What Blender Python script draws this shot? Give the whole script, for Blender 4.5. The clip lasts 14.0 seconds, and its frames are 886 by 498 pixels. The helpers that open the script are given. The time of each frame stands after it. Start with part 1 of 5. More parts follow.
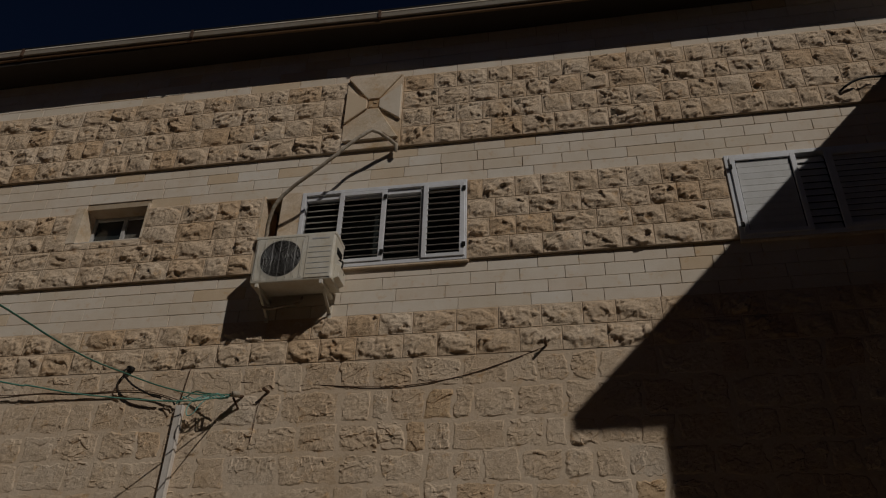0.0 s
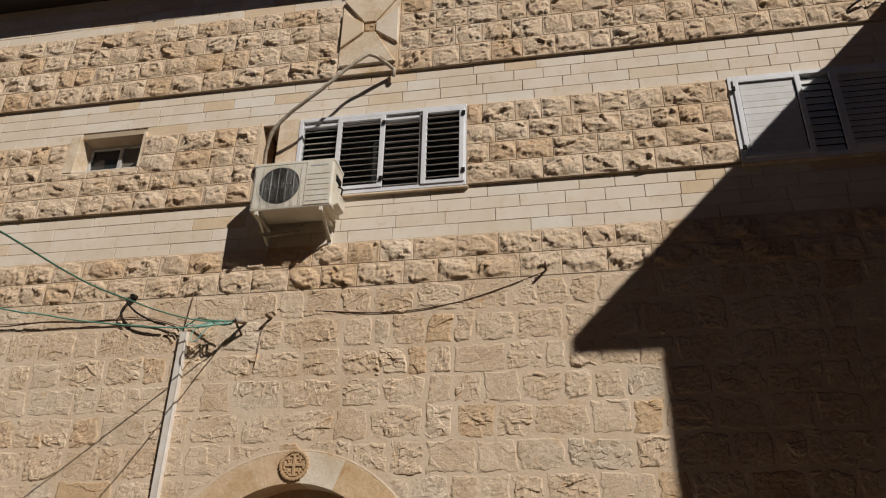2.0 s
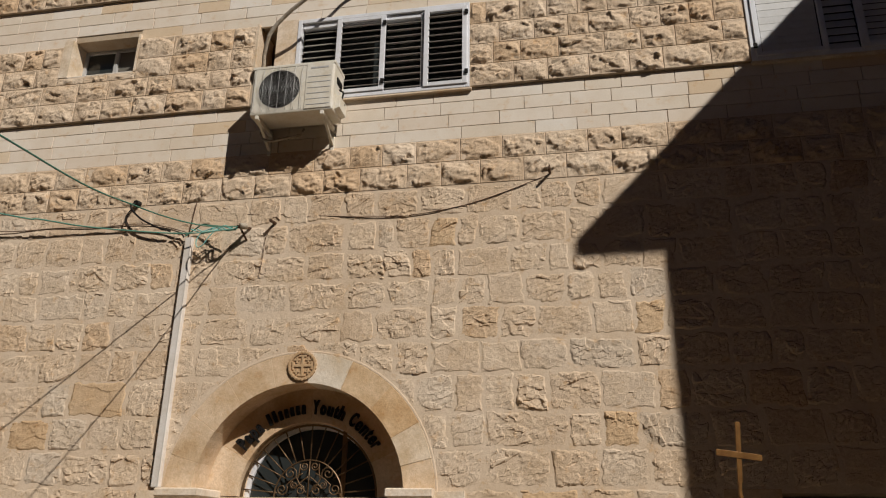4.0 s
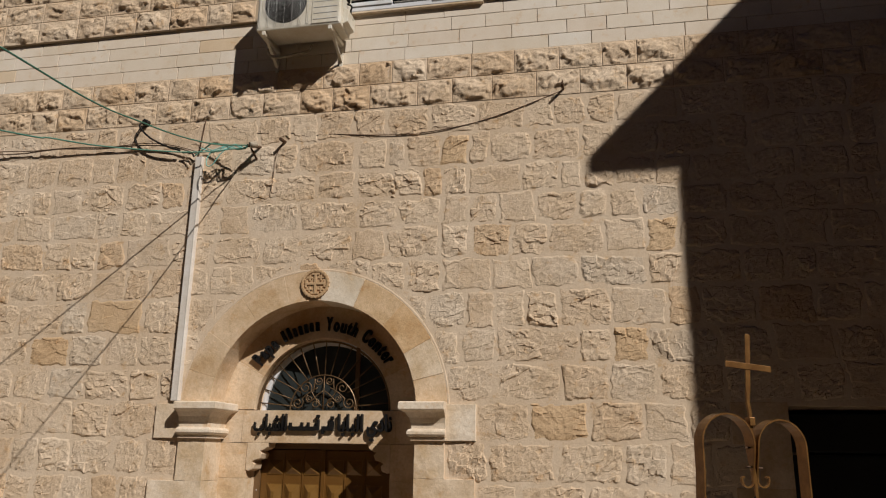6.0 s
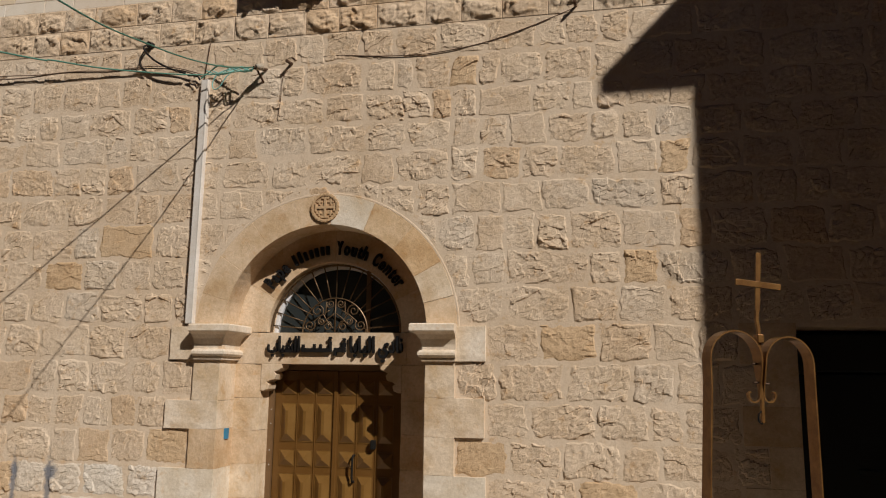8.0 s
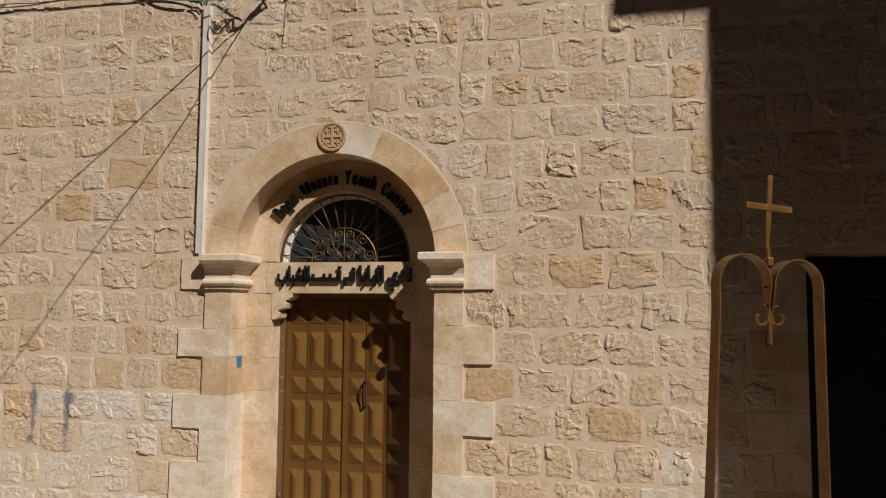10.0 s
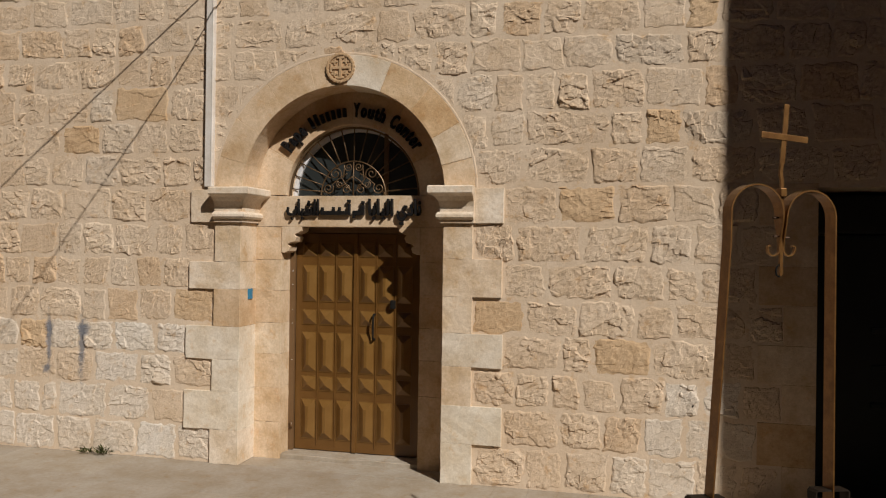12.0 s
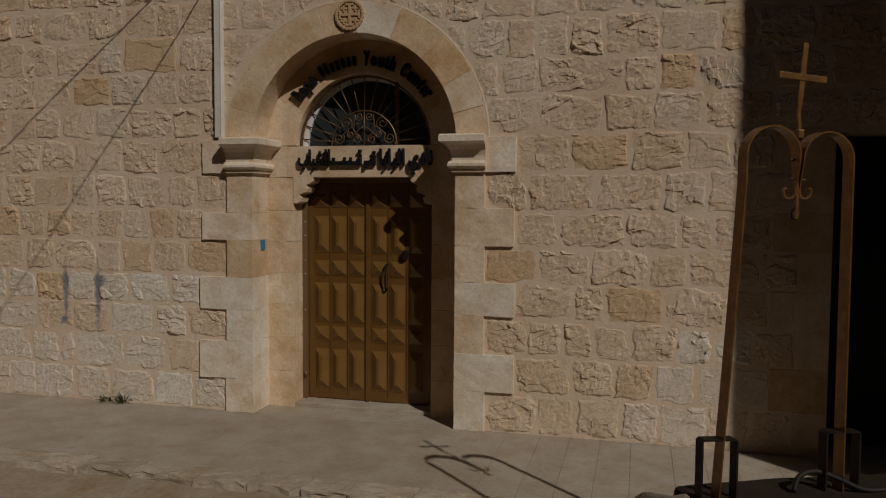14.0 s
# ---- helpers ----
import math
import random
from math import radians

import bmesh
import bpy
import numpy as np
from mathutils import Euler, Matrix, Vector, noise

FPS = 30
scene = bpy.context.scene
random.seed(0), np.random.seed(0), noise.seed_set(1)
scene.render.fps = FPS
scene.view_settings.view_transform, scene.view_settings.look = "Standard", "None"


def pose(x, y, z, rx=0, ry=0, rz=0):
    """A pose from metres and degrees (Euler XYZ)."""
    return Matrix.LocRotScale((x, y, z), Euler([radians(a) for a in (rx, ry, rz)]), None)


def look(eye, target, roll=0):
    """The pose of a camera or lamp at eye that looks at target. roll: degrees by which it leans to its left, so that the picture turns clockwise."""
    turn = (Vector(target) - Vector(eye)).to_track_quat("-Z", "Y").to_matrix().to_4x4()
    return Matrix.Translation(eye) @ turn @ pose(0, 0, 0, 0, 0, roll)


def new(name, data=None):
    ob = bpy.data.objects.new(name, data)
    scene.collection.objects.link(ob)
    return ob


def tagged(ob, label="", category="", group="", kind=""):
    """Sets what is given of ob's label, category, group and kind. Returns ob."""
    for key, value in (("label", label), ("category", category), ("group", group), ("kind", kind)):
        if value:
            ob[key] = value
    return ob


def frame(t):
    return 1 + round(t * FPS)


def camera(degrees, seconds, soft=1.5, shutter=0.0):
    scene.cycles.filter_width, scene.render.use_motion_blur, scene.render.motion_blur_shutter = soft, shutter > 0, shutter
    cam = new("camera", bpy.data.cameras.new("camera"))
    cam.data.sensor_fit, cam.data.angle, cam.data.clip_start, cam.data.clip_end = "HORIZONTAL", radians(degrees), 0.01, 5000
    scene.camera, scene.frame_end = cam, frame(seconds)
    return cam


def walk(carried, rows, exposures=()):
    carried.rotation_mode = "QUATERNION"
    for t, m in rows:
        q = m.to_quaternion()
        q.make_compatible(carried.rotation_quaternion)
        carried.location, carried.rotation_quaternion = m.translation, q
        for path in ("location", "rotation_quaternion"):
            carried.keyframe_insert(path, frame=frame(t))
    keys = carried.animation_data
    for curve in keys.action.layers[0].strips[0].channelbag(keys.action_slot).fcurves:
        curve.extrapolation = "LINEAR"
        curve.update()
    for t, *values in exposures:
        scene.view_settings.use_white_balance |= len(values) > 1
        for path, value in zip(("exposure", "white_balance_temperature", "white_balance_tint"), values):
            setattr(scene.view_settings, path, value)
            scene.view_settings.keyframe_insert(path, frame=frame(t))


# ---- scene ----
cam = camera(59.60, 14.0, soft=1.15)
PATH = [
    (0, pose(0.059, -6.527, 2.182, 122.63, -1.49, 10.07)),
    (0.5, pose(0.055, -6.521, 2.174, 121.33, -1.48, 10.14)),
    (1, pose(0.051, -6.514, 2.166, 120.15, -1.48, 10.06)),
    (1.5, pose(0.048, -6.508, 2.159, 118.85, -1.12, 10.24)),
    (2, pose(0.044, -6.502, 2.151, 117.46, -1.04, 10.23)),
    (2.5, pose(0.041, -6.496, 2.143, 116.11, -0.83, 10.31)),
    (3, pose(0.037, -6.490, 2.135, 114.27, -0.81, 10.25)),
    (3.5, pose(0.034, -6.484, 2.127, 112.40, -0.80, 10.42)),
    (6, pose(0.020, -6.458, 2.084, 104.95, -0.86, 11.35)),
    (6.5, pose(0.018, -6.453, 2.075, 103.68, -0.92, 11.81)),
    (7, pose(0.016, -6.448, 2.066, 102.27, -0.85, 11.95)),
    (7.5, pose(0.014, -6.444, 2.057, 100.83, -0.92, 12.08)),
    (8, pose(0.012, -6.440, 2.048, 99.60, -0.77, 12.07)),
    (10.5, pose(0.004, -6.420, 2.001, 93.45, -0.67, 13.06)),
    (11, pose(0.003, -6.417, 1.991, 92.27, -0.78, 13.36)),
    (11.5, pose(0.003, -6.414, 1.981, 91.10, -0.56, 13.36)),
    (12, pose(0.002, -6.411, 1.971, 90.09, -0.78, 13.38)),
    (12.5, pose(0.001, -6.408, 1.961, 88.95, -0.58, 13.50)),
    (13, pose(0.001, -6.405, 1.951, 88.06, -0.55, 13.72)),
    (13.5, pose(0.000, -6.402, 1.940, 87.32, -0.44, 13.96)),
    (14, pose(0.000, -6.400, 1.930, 86.69, -0.38, 14.26)),
]
EXPOSE = -0.205
FADE = [(0.0, -1.55), (0.1, -1.15), (0.2, -0.7), (0.3, -0.3), (0.4, -0.1), (0.5, 0.0), (3.7, 0.0), (6.0, -0.07), (13.5, -0.07), (13.6, -0.18), (13.7, -0.3), (13.8, -0.6), (13.9, -0.9), (14.0, -1.2)]
walk(cam, PATH, [(t, e + EXPOSE) for t, e in FADE])

# ---- sky and sun ----
SUN = Vector((-0.565, 0.527, -0.632)).normalized()      # the way the sunlight travels
world = bpy.data.worlds.new("sky")
scene.world = world
world.use_nodes = True
wn = world.node_tree
sky = wn.nodes.new("ShaderNodeTexSky")
sky.sky_type = "NISHITA"
sky.sun_disc = False
sky.sun_elevation = math.asin(-SUN.z)
sky.sun_rotation = math.atan2(-SUN.x, -SUN.y)
sky.altitude = 3000
sky.air_density = 0.25
sky.ozone_density = 8.0
sky.dust_density = 0.0
wn.links.new(sky.outputs[0], wn.nodes["Background"].inputs[0])
wn.nodes["Background"].inputs[1].default_value = 0.05
sun = new("sun", bpy.data.lights.new("sun", "SUN"))
sun.data.energy, sun.data.angle, sun.data.color = 5.0, radians(0.55), (1.0, 0.945, 0.87)
sun.matrix_world = look((0, 0, 30), Vector((0, 0, 30)) + SUN)


# ---- materials ----
def material(name, build, rough=0.8, metal=0.0):
    """A node material; build(nodes, links, bsdf) adds to it."""
    m = bpy.data.materials.new(name)
    m.use_nodes = True
    n, l = m.node_tree.nodes, m.node_tree.links
    b = n["Principled BSDF"]
    b.inputs["Specular IOR Level"].default_value = 0.2 if "black" in name else 0.5
    b.inputs["Roughness"].default_value = rough
    b.inputs["Metallic"].default_value = metal
    build(n, l, b)
    return m


def noise_node(n, l, scale, detail=6, rough=0.6, stretch=(1, 1, 1)):
    g = n.new("ShaderNodeNewGeometry")
    mp = n.new("ShaderNodeMapping")
    mp.inputs["Scale"].default_value = stretch
    t = n.new("ShaderNodeTexNoise")
    t.inputs["Scale"].default_value = scale
    t.inputs["Detail"].default_value = detail
    t.inputs["Roughness"].default_value = rough
    l.new(g.outputs["Position"], mp.inputs[0])
    l.new(mp.outputs[0], t.inputs["Vector"])
    return t.outputs["Fac"]


def ramp(n, l, fac, stops):
    r = n.new("ShaderNodeValToRGB")
    e = r.color_ramp.elements
    while len(e) < len(stops):
        e.new(0.5)
    for k, (p, c) in zip(e, stops):
        k.position, k.color = p, (*c, 1)
    l.new(fac, r.inputs[0])
    return r.outputs[0]


def mix(n, l, kind, fac, a, b):
    m = n.new("ShaderNodeMix")
    m.data_type, m.blend_type = "RGBA", kind
    if isinstance(fac, (int, float)):
        m.inputs[0].default_value = fac
    else:
        l.new(fac, m.inputs[0])
    for s, v in ((6, a), (7, b)):
        if isinstance(v, tuple):
            m.inputs[s].default_value = (*v, 1)
        else:
            l.new(v, m.inputs[s])
    return m.outputs[2]


def bump(n, l, b, height, strength, distance):
    k = n.new("ShaderNodeBump")
    k.inputs["Strength"].default_value = strength
    k.inputs["Distance"].default_value = distance
    l.new(height, k.inputs["Height"])
    l.new(k.outputs[0], b.inputs["Normal"])


def stone_mat(name, stops, stain, grain, depth, fine=60, per="object", marks=False, chips=0.0):
    """Limestone: a colour for each block, patches, grain and a fine pitted relief."""
    def build(n, l, b):
        if per == "object":
            rnd = n.new("ShaderNodeObjectInfo").outputs["Random"]
        else:
            rnd = n.new("ShaderNodeNewGeometry").outputs["Random Per Island"]
        base = ramp(n, l, rnd, stops)
        patch = ramp(n, l, noise_node(n, l, 3.1, 5, 0.65), [(0.35, (0.78, 0.70, 0.58)), (0.6, (1.0, 1.0, 1.0))])
        base = mix(n, l, "MULTIPLY", stain, base, patch)
        drift = ramp(n, l, noise_node(n, l, 0.55, 3, 0.5), [(0.38, (0.98, 0.94, 0.90)), (0.62, (1.05, 1.05, 1.06))])
        base = mix(n, l, "MULTIPLY", 0.8, base, drift)
        rust = ramp(n, l, noise_node(n, l, 9.0, 8, 0.7), [(0.56, (0, 0, 0)), (0.74, (1, 1, 1))])
        base = mix(n, l, "MIX", rust, base, mix(n, l, "MULTIPLY", 0.8, base, (0.86, 0.66, 0.42)))
        sp = ramp(n, l, noise_node(n, l, fine, 6, 0.75), [(0.3, (0.72, 0.68, 0.62)), (0.62, (1.06, 1.06, 1.06))])
        base = mix(n, l, "MULTIPLY", grain, base, sp)
        if marks:
            # two blue-grey paint drips on the wall
            g = n.new("ShaderNodeNewGeometry").outputs["Position"]
            wob = noise_node(n, l, 14, 4, 0.7)
            for cx, cz, rx, rz in ((-5.43, 1.05, 0.036, 0.36), (-5.43, 1.17, 0.06, 0.10), (-5.06, 1.02, 0.052, 0.40), (-5.04, 1.17, 0.085, 0.11), (-5.45, 0.77, 0.065, 0.06)):
                sub = n.new("ShaderNodeVectorMath")
                sub.operation = "SUBTRACT"
                l.new(g, sub.inputs[0])
                sub.inputs[1].default_value = (cx, 0, cz)
                sc = n.new("ShaderNodeVectorMath")
                sc.operation = "MULTIPLY"
                l.new(sub.outputs[0], sc.inputs[0])
                sc.inputs[1].default_value = (0.55 / rx, 0, 0.55 / rz)
                ln = n.new("ShaderNodeVectorMath")
                ln.operation = "LENGTH"
                l.new(sc.outputs[0], ln.inputs[0])
                add = n.new("ShaderNodeMath")
                add.operation = "ADD"
                l.new(ln.outputs["Value"], add.inputs[0])
                l.new(wob, add.inputs[1])
                mask = ramp(n, l, add.outputs[0], [(0.72, (0.8, 0.8, 0.8)), (1.0, (0, 0, 0))])
                base = mix(n, l, "MIX", mask, base, (0.16, 0.17, 0.20))
        l.new(base, b.inputs["Base Color"])
        h = n.new("ShaderNodeMath")
        h.operation = "MULTIPLY_ADD"
        l.new(noise_node(n, l, fine, 8, 0.7), h.inputs[0])
        h.inputs[1].default_value = 0.45 if chips else 1.0
        l.new(noise_node(n, l, fine * 0.3, 6, 0.65), h.inputs[2])
        top = h.outputs[0]
        if chips:
            for size, amount in ((24, chips), (56, chips * 0.55)):
                g = n.new("ShaderNodeNewGeometry")
                wob = n.new("ShaderNodeTexNoise")
                wob.inputs["Scale"].default_value = size * 0.6
                wob.inputs["Detail"].default_value = 4
                mv = n.new("ShaderNodeVectorMath")
                mv.operation = "MULTIPLY_ADD"
                l.new(g.outputs["Position"], wob.inputs["Vector"])
                l.new(wob.outputs["Color"], mv.inputs[0])
                mv.inputs[1].default_value = (1.6 / size,) * 3
                l.new(g.outputs["Position"], mv.inputs[2])
                vo = n.new("ShaderNodeTexVoronoi")
                vo.inputs["Scale"].default_value = size
                l.new(mv.outputs[0], vo.inputs["Vector"])
                arm = n.new("ShaderNodeVectorMath")
                arm.operation = "SUBTRACT"
                l.new(mv.outputs[0], arm.inputs[0])
                l.new(vo.outputs["Position"], arm.inputs[1])
                slope = n.new("ShaderNodeVectorMath")
                slope.operation = "SUBTRACT"
                l.new(vo.outputs["Color"], slope.inputs[0])
                slope.inputs[1].default_value = (0.5, 0.5, 0.5)
                dot = n.new("ShaderNodeVectorMath")
                dot.operation = "DOT_PRODUCT"
                l.new(arm.outputs[0], dot.inputs[0])
                l.new(slope.outputs[0], dot.inputs[1])
                ma = n.new("ShaderNodeMath")
                ma.operation = "MULTIPLY_ADD"
                l.new(dot.outputs["Value"], ma.inputs[0])
                ma.inputs[1].default_value = amount * size * 1.9
                l.new(top, ma.inputs[2])
                top = ma.outputs[0]
        bump(n, l, b, top, 0.75, depth)
        b.inputs["Specular IOR Level"].default_value = 0.25
    return material(name, build, 0.88)


CREAM, TAN, OCHRE, GREY, PALE = (0.64, 0.51, 0.38), (0.62, 0.485, 0.353), (0.605, 0.45, 0.305), (0.635, 0.525, 0.41), (0.675, 0.55, 0.42)
M_ROCK = stone_mat("rock_faced_limestone", [(0.0, TAN), (0.3, CREAM), (0.6, PALE), (0.8, TAN), (0.95, OCHRE)], 0.45, 0.4, 0.005, 60, chips=0.75)
M_FIELD = stone_mat("rough_limestone", [(0.0, CREAM), (0.3, TAN), (0.55, PALE), (0.75, CREAM), (0.88, GREY), (0.96, OCHRE)], 0.45, 0.38, 0.006, 55, marks=True, chips=0.75)
M_SMOOTH = stone_mat("sawn_limestone", [(0.0, (0.71, 0.62, 0.52)), (0.35, (0.75, 0.68, 0.59)), (0.7, (0.70, 0.62, 0.515)), (0.86, (0.76, 0.71, 0.64)), (0.95, (0.68, 0.55, 0.40))], 0.3, 0.3, 0.0012, 90)
M_DRESSED = stone_mat("dressed_limestone", [(0.0, (0.74, 0.63, 0.50)), (0.3, (0.67, 0.53, 0.385)), (0.5, (0.78, 0.70, 0.60)), (0.72, (0.70, 0.57, 0.43)), (0.88, (0.79, 0.72, 0.62)), (1.0, (0.60, 0.43, 0.27))], 1.0, 0.6, 0.005, 40)
M_MORTAR = stone_mat("lime_mortar", [(0.0, (0.65, 0.53, 0.405)), (1.0, (0.65, 0.53, 0.405))], 0.35, 0.3, 0.005, 30, marks=True)
M_JOINT = stone_mat("grey_mortar", [(0.0, (0.47, 0.385, 0.29)), (1.0, (0.47, 0.385, 0.29))], 0.6, 0.5, 0.002, 70)
M_WARM = stone_mat("ochre_dressed_limestone", [(0.0, (0.70, 0.56, 0.41)), (0.4, (0.66, 0.50, 0.34)), (0.7, (0.72, 0.60, 0.46)), (1.0, (0.60, 0.43, 0.27))], 1.0, 0.6, 0.005, 40)
M_STAIN = stone_mat("rust_stained_limestone", [(0.0, (0.64, 0.44, 0.25)), (1.0, (0.66, 0.50, 0.33))], 1.0, 0.7, 0.005, 40)
M_CHALK = stone_mat("chalky_limestone", [(0.0, (0.74, 0.69, 0.60)), (0.5, (0.71, 0.635, 0.535)), (1.0, (0.75, 0.68, 0.575))], 0.7, 0.6, 0.004, 40)
M_LIMED = stone_mat("whitewashed_rough_limestone", [(0.0, (0.675, 0.605, 0.525)), (0.5, (0.65, 0.56, 0.46)), (1.0, (0.685, 0.625, 0.55))], 0.4, 0.35, 0.006, 55, marks=True, chips=0.75)
M_OCHRE = stone_mat("iron_stained_rough_limestone", [(0.0, (0.61, 0.455, 0.30)), (1.0, (0.585, 0.425, 0.27))], 0.5, 0.4, 0.0045, 55, marks=True, chips=0.75)
M_GREY = stone_mat("grey_rough_limestone", [(0.0, (0.615, 0.52, 0.415)), (1.0, (0.60, 0.50, 0.395))], 0.4, 0.3, 0.005, 55, chips=0.75)
M_CARVED = stone_mat("carved_sandstone", [(0.0, (0.52, 0.365, 0.22)), (1.0, (0.52, 0.365, 0.22))], 0.5, 0.5, 0.003, 80)
M_PAVE = stone_mat("pale_paving", [(0.0, (0.38, 0.335, 0.28)), (0.5, (0.40, 0.355, 0.295)), (1.0, (0.365, 0.32, 0.265))], 0.7, 0.5, 0.004, 30)
M_KERB = stone_mat("worn_kerbstone", [(0.0, (0.50, 0.44, 0.36)), (1.0, (0.38, 0.335, 0.275))], 0.9, 0.8, 0.014, 28)
M_STREET = stone_mat("dusty_street", [(0.0, (0.36, 0.30, 0.23)), (1.0, (0.36, 0.30, 0.23))], 0.9, 0.8, 0.010, 22)
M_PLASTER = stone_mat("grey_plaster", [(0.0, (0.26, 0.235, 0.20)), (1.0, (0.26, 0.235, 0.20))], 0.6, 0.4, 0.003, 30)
M_PLINTH = stone_mat("black_sacking", [(0.0, (0.022, 0.015, 0.010)), (1.0, (0.028, 0.019, 0.012))], 0.9, 0.6, 0.008, 50)


def painted(name, colour, rough=0.5, metal=0.0, wear=(0.8, 0.76, 0.7), amount=0.5, scale=7, relief=0.0008):
    """A painted, plastic or metal surface with dirt in two sizes."""
    def build(n, l, b):
        dirt = ramp(n, l, noise_node(n, l, scale, 7, 0.7), [(0.38, wear), (0.62, (1, 1, 1))])
        c = mix(n, l, "MULTIPLY", amount, colour, dirt)
        fine = ramp(n, l, noise_node(n, l, scale * 14, 4, 0.6), [(0.3, (0.85, 0.84, 0.82)), (0.6, (1, 1, 1))])
        l.new(mix(n, l, "MULTIPLY", amount, c, fine), b.inputs["Base Color"])
        bump(n, l, b, noise_node(n, l, scale * 10, 4, 0.6), 0.3, relief)
    return material(name, build, rough, metal)


M_WHITE = painted("white_aluminium", (0.74, 0.755, 0.80), 0.35)
M_SLAT = painted("grey_slats", (0.50, 0.50, 0.50), 0.45, 0.0, (0.7, 0.66, 0.6), 0.6)
M_PALESLAT = painted("pale_grey_slats", (0.66, 0.66, 0.66), 0.45, 0.0, (0.8, 0.78, 0.74), 0.5)
M_LOUVRE = painted("dark_grey_louvres", (0.42, 0.39, 0.36), 0.5, 0.0, (0.7, 0.66, 0.6), 0.6)
M_AC = painted("ivory_casing", (0.72, 0.685, 0.61), 0.42, 0.0, (0.82, 0.74, 0.6), 0.6, 5)
M_PVC = painted("white_plastic", (0.74, 0.70, 0.66), 0.4, 0.0, (0.8, 0.74, 0.66), 0.6, 5)
M_WRAP = painted("dirty_pipe_wrap", (0.50, 0.44, 0.36), 0.8, 0.0, (0.55, 0.48, 0.4), 0.9, 18, 0.004)
M_BLACK = painted("black_metal", (0.009, 0.008, 0.007), 0.8)
M_RUBBER = painted("black_cable", (0.018, 0.015, 0.013), 0.6)
M_LETTER = painted("black_letters", (0.012, 0.011, 0.011), 0.5)
M_OLD = painted("faded_brown_cable", (0.16, 0.105, 0.07), 0.7)
M_GREEN = painted("green_cable", (0.06, 0.20, 0.15), 0.5)
M_ROPE = painted("turquoise_cord", (0.22, 0.50, 0.46), 0.7)
M_RUST = painted("rusty_iron", (0.13, 0.075, 0.045), 0.75, 0.3, (0.5, 0.4, 0.3), 0.9, 30)
M_BRONZE = painted("bronze_ironwork", (0.17, 0.11, 0.058), 0.45, 0.5, (0.6, 0.5, 0.4), 0.7, 20)
M_CLAMP = painted("blackened_iron", (0.022, 0.015, 0.010), 0.6, 0.0, (0.6, 0.5, 0.4), 0.8, 20)
M_GOLD = painted("gold_painted_bar", (0.235, 0.115, 0.031), 0.38, 0.5, (0.55, 0.45, 0.35), 0.8, 16, 0.002)
M_DOOR = painted("ochre_brown_door", (0.165, 0.080, 0.021), 0.33, 0.1, (0.75, 0.66, 0.5), 0.6, 6)
M_FRAME = painted("dark_brown_frame", (0.16, 0.09, 0.04), 0.5)
M_CURTAIN = painted("pale_curtain", (0.35, 0.30, 0.25), 0.9)
M_BLUE = painted("blue_paint", (0.03, 0.20, 0.36), 0.6)
M_LEAF = painted("weed_leaves", (0.09, 0.10, 0.03), 0.7)
# near-black that carries the doorway's shade; the fan blades share it
M_DARKFILL = painted("dark_fill", (0.012, 0.011, 0.010), 0.5)


def glass_build(n, l, b):
    b.inputs["Base Color"].default_value = (0.03, 0.035, 0.035, 1)
    b.inputs["Specular IOR Level"].default_value = 0.5
    f = ramp(n, l, noise_node(n, l, 5, 5, 0.6), [(0.4, (0.05, 0.05, 0.05)), (0.7, (0.16, 0.16, 0.16))])
    l.new(f, b.inputs["Roughness"])


M_GLASS = material("dark_glass", glass_build, 0.08)

M_GREYPANE = painted("dusty_grey_pane", (0.16, 0.15, 0.13), 0.25)
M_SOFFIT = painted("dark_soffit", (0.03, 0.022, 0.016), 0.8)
# the door's brown paint made lighter, for sunlight on the panel slopes
M_PANEL_LIT = painted("sunlit_brown_panel", (0.20, 0.105, 0.028), 0.30, 0.1, (0.75, 0.66, 0.5), 0.6, 6)


# ---- mesh helpers ----
def part(name, bm, mat, parent=None, label=""):
    """Links a bmesh as one mesh object under a thing."""
    me = bpy.data.meshes.new(name)
    bm.to_mesh(me)
    bm.free()
    me.materials.append(mat)
    ob = new(name, me)
    ob.parent = parent
    if label:
        ob["label"] = label
    return ob


def thing(name, at, label, category, group="", kind=""):
    ob = new(name)
    ob.location = at
    ob.empty_display_size = 0.1
    return tagged(ob, label, category, group, kind)


def add_box(bm, x0, x1, y0, y1, z0, z1, bevel=0.0):
    vs = bmesh.ops.create_cube(bm, size=1)["verts"]
    for v in vs:
        v.co = ((x0 + x1) / 2 + v.co.x * (x1 - x0), (y0 + y1) / 2 + v.co.y * (y1 - y0), (z0 + z1) / 2 + v.co.z * (z1 - z0))
    if bevel:
        es = list({e for v in vs for e in v.link_edges})
        bmesh.ops.bevel(bm, geom=es, offset=bevel, segments=2, profile=0.5, affect="EDGES")
    return bm


def box(x0, x1, y0, y1, z0, z1, bevel=0.0):
    return add_box(bmesh.new(), x0, x1, y0, y1, z0, z1, bevel)


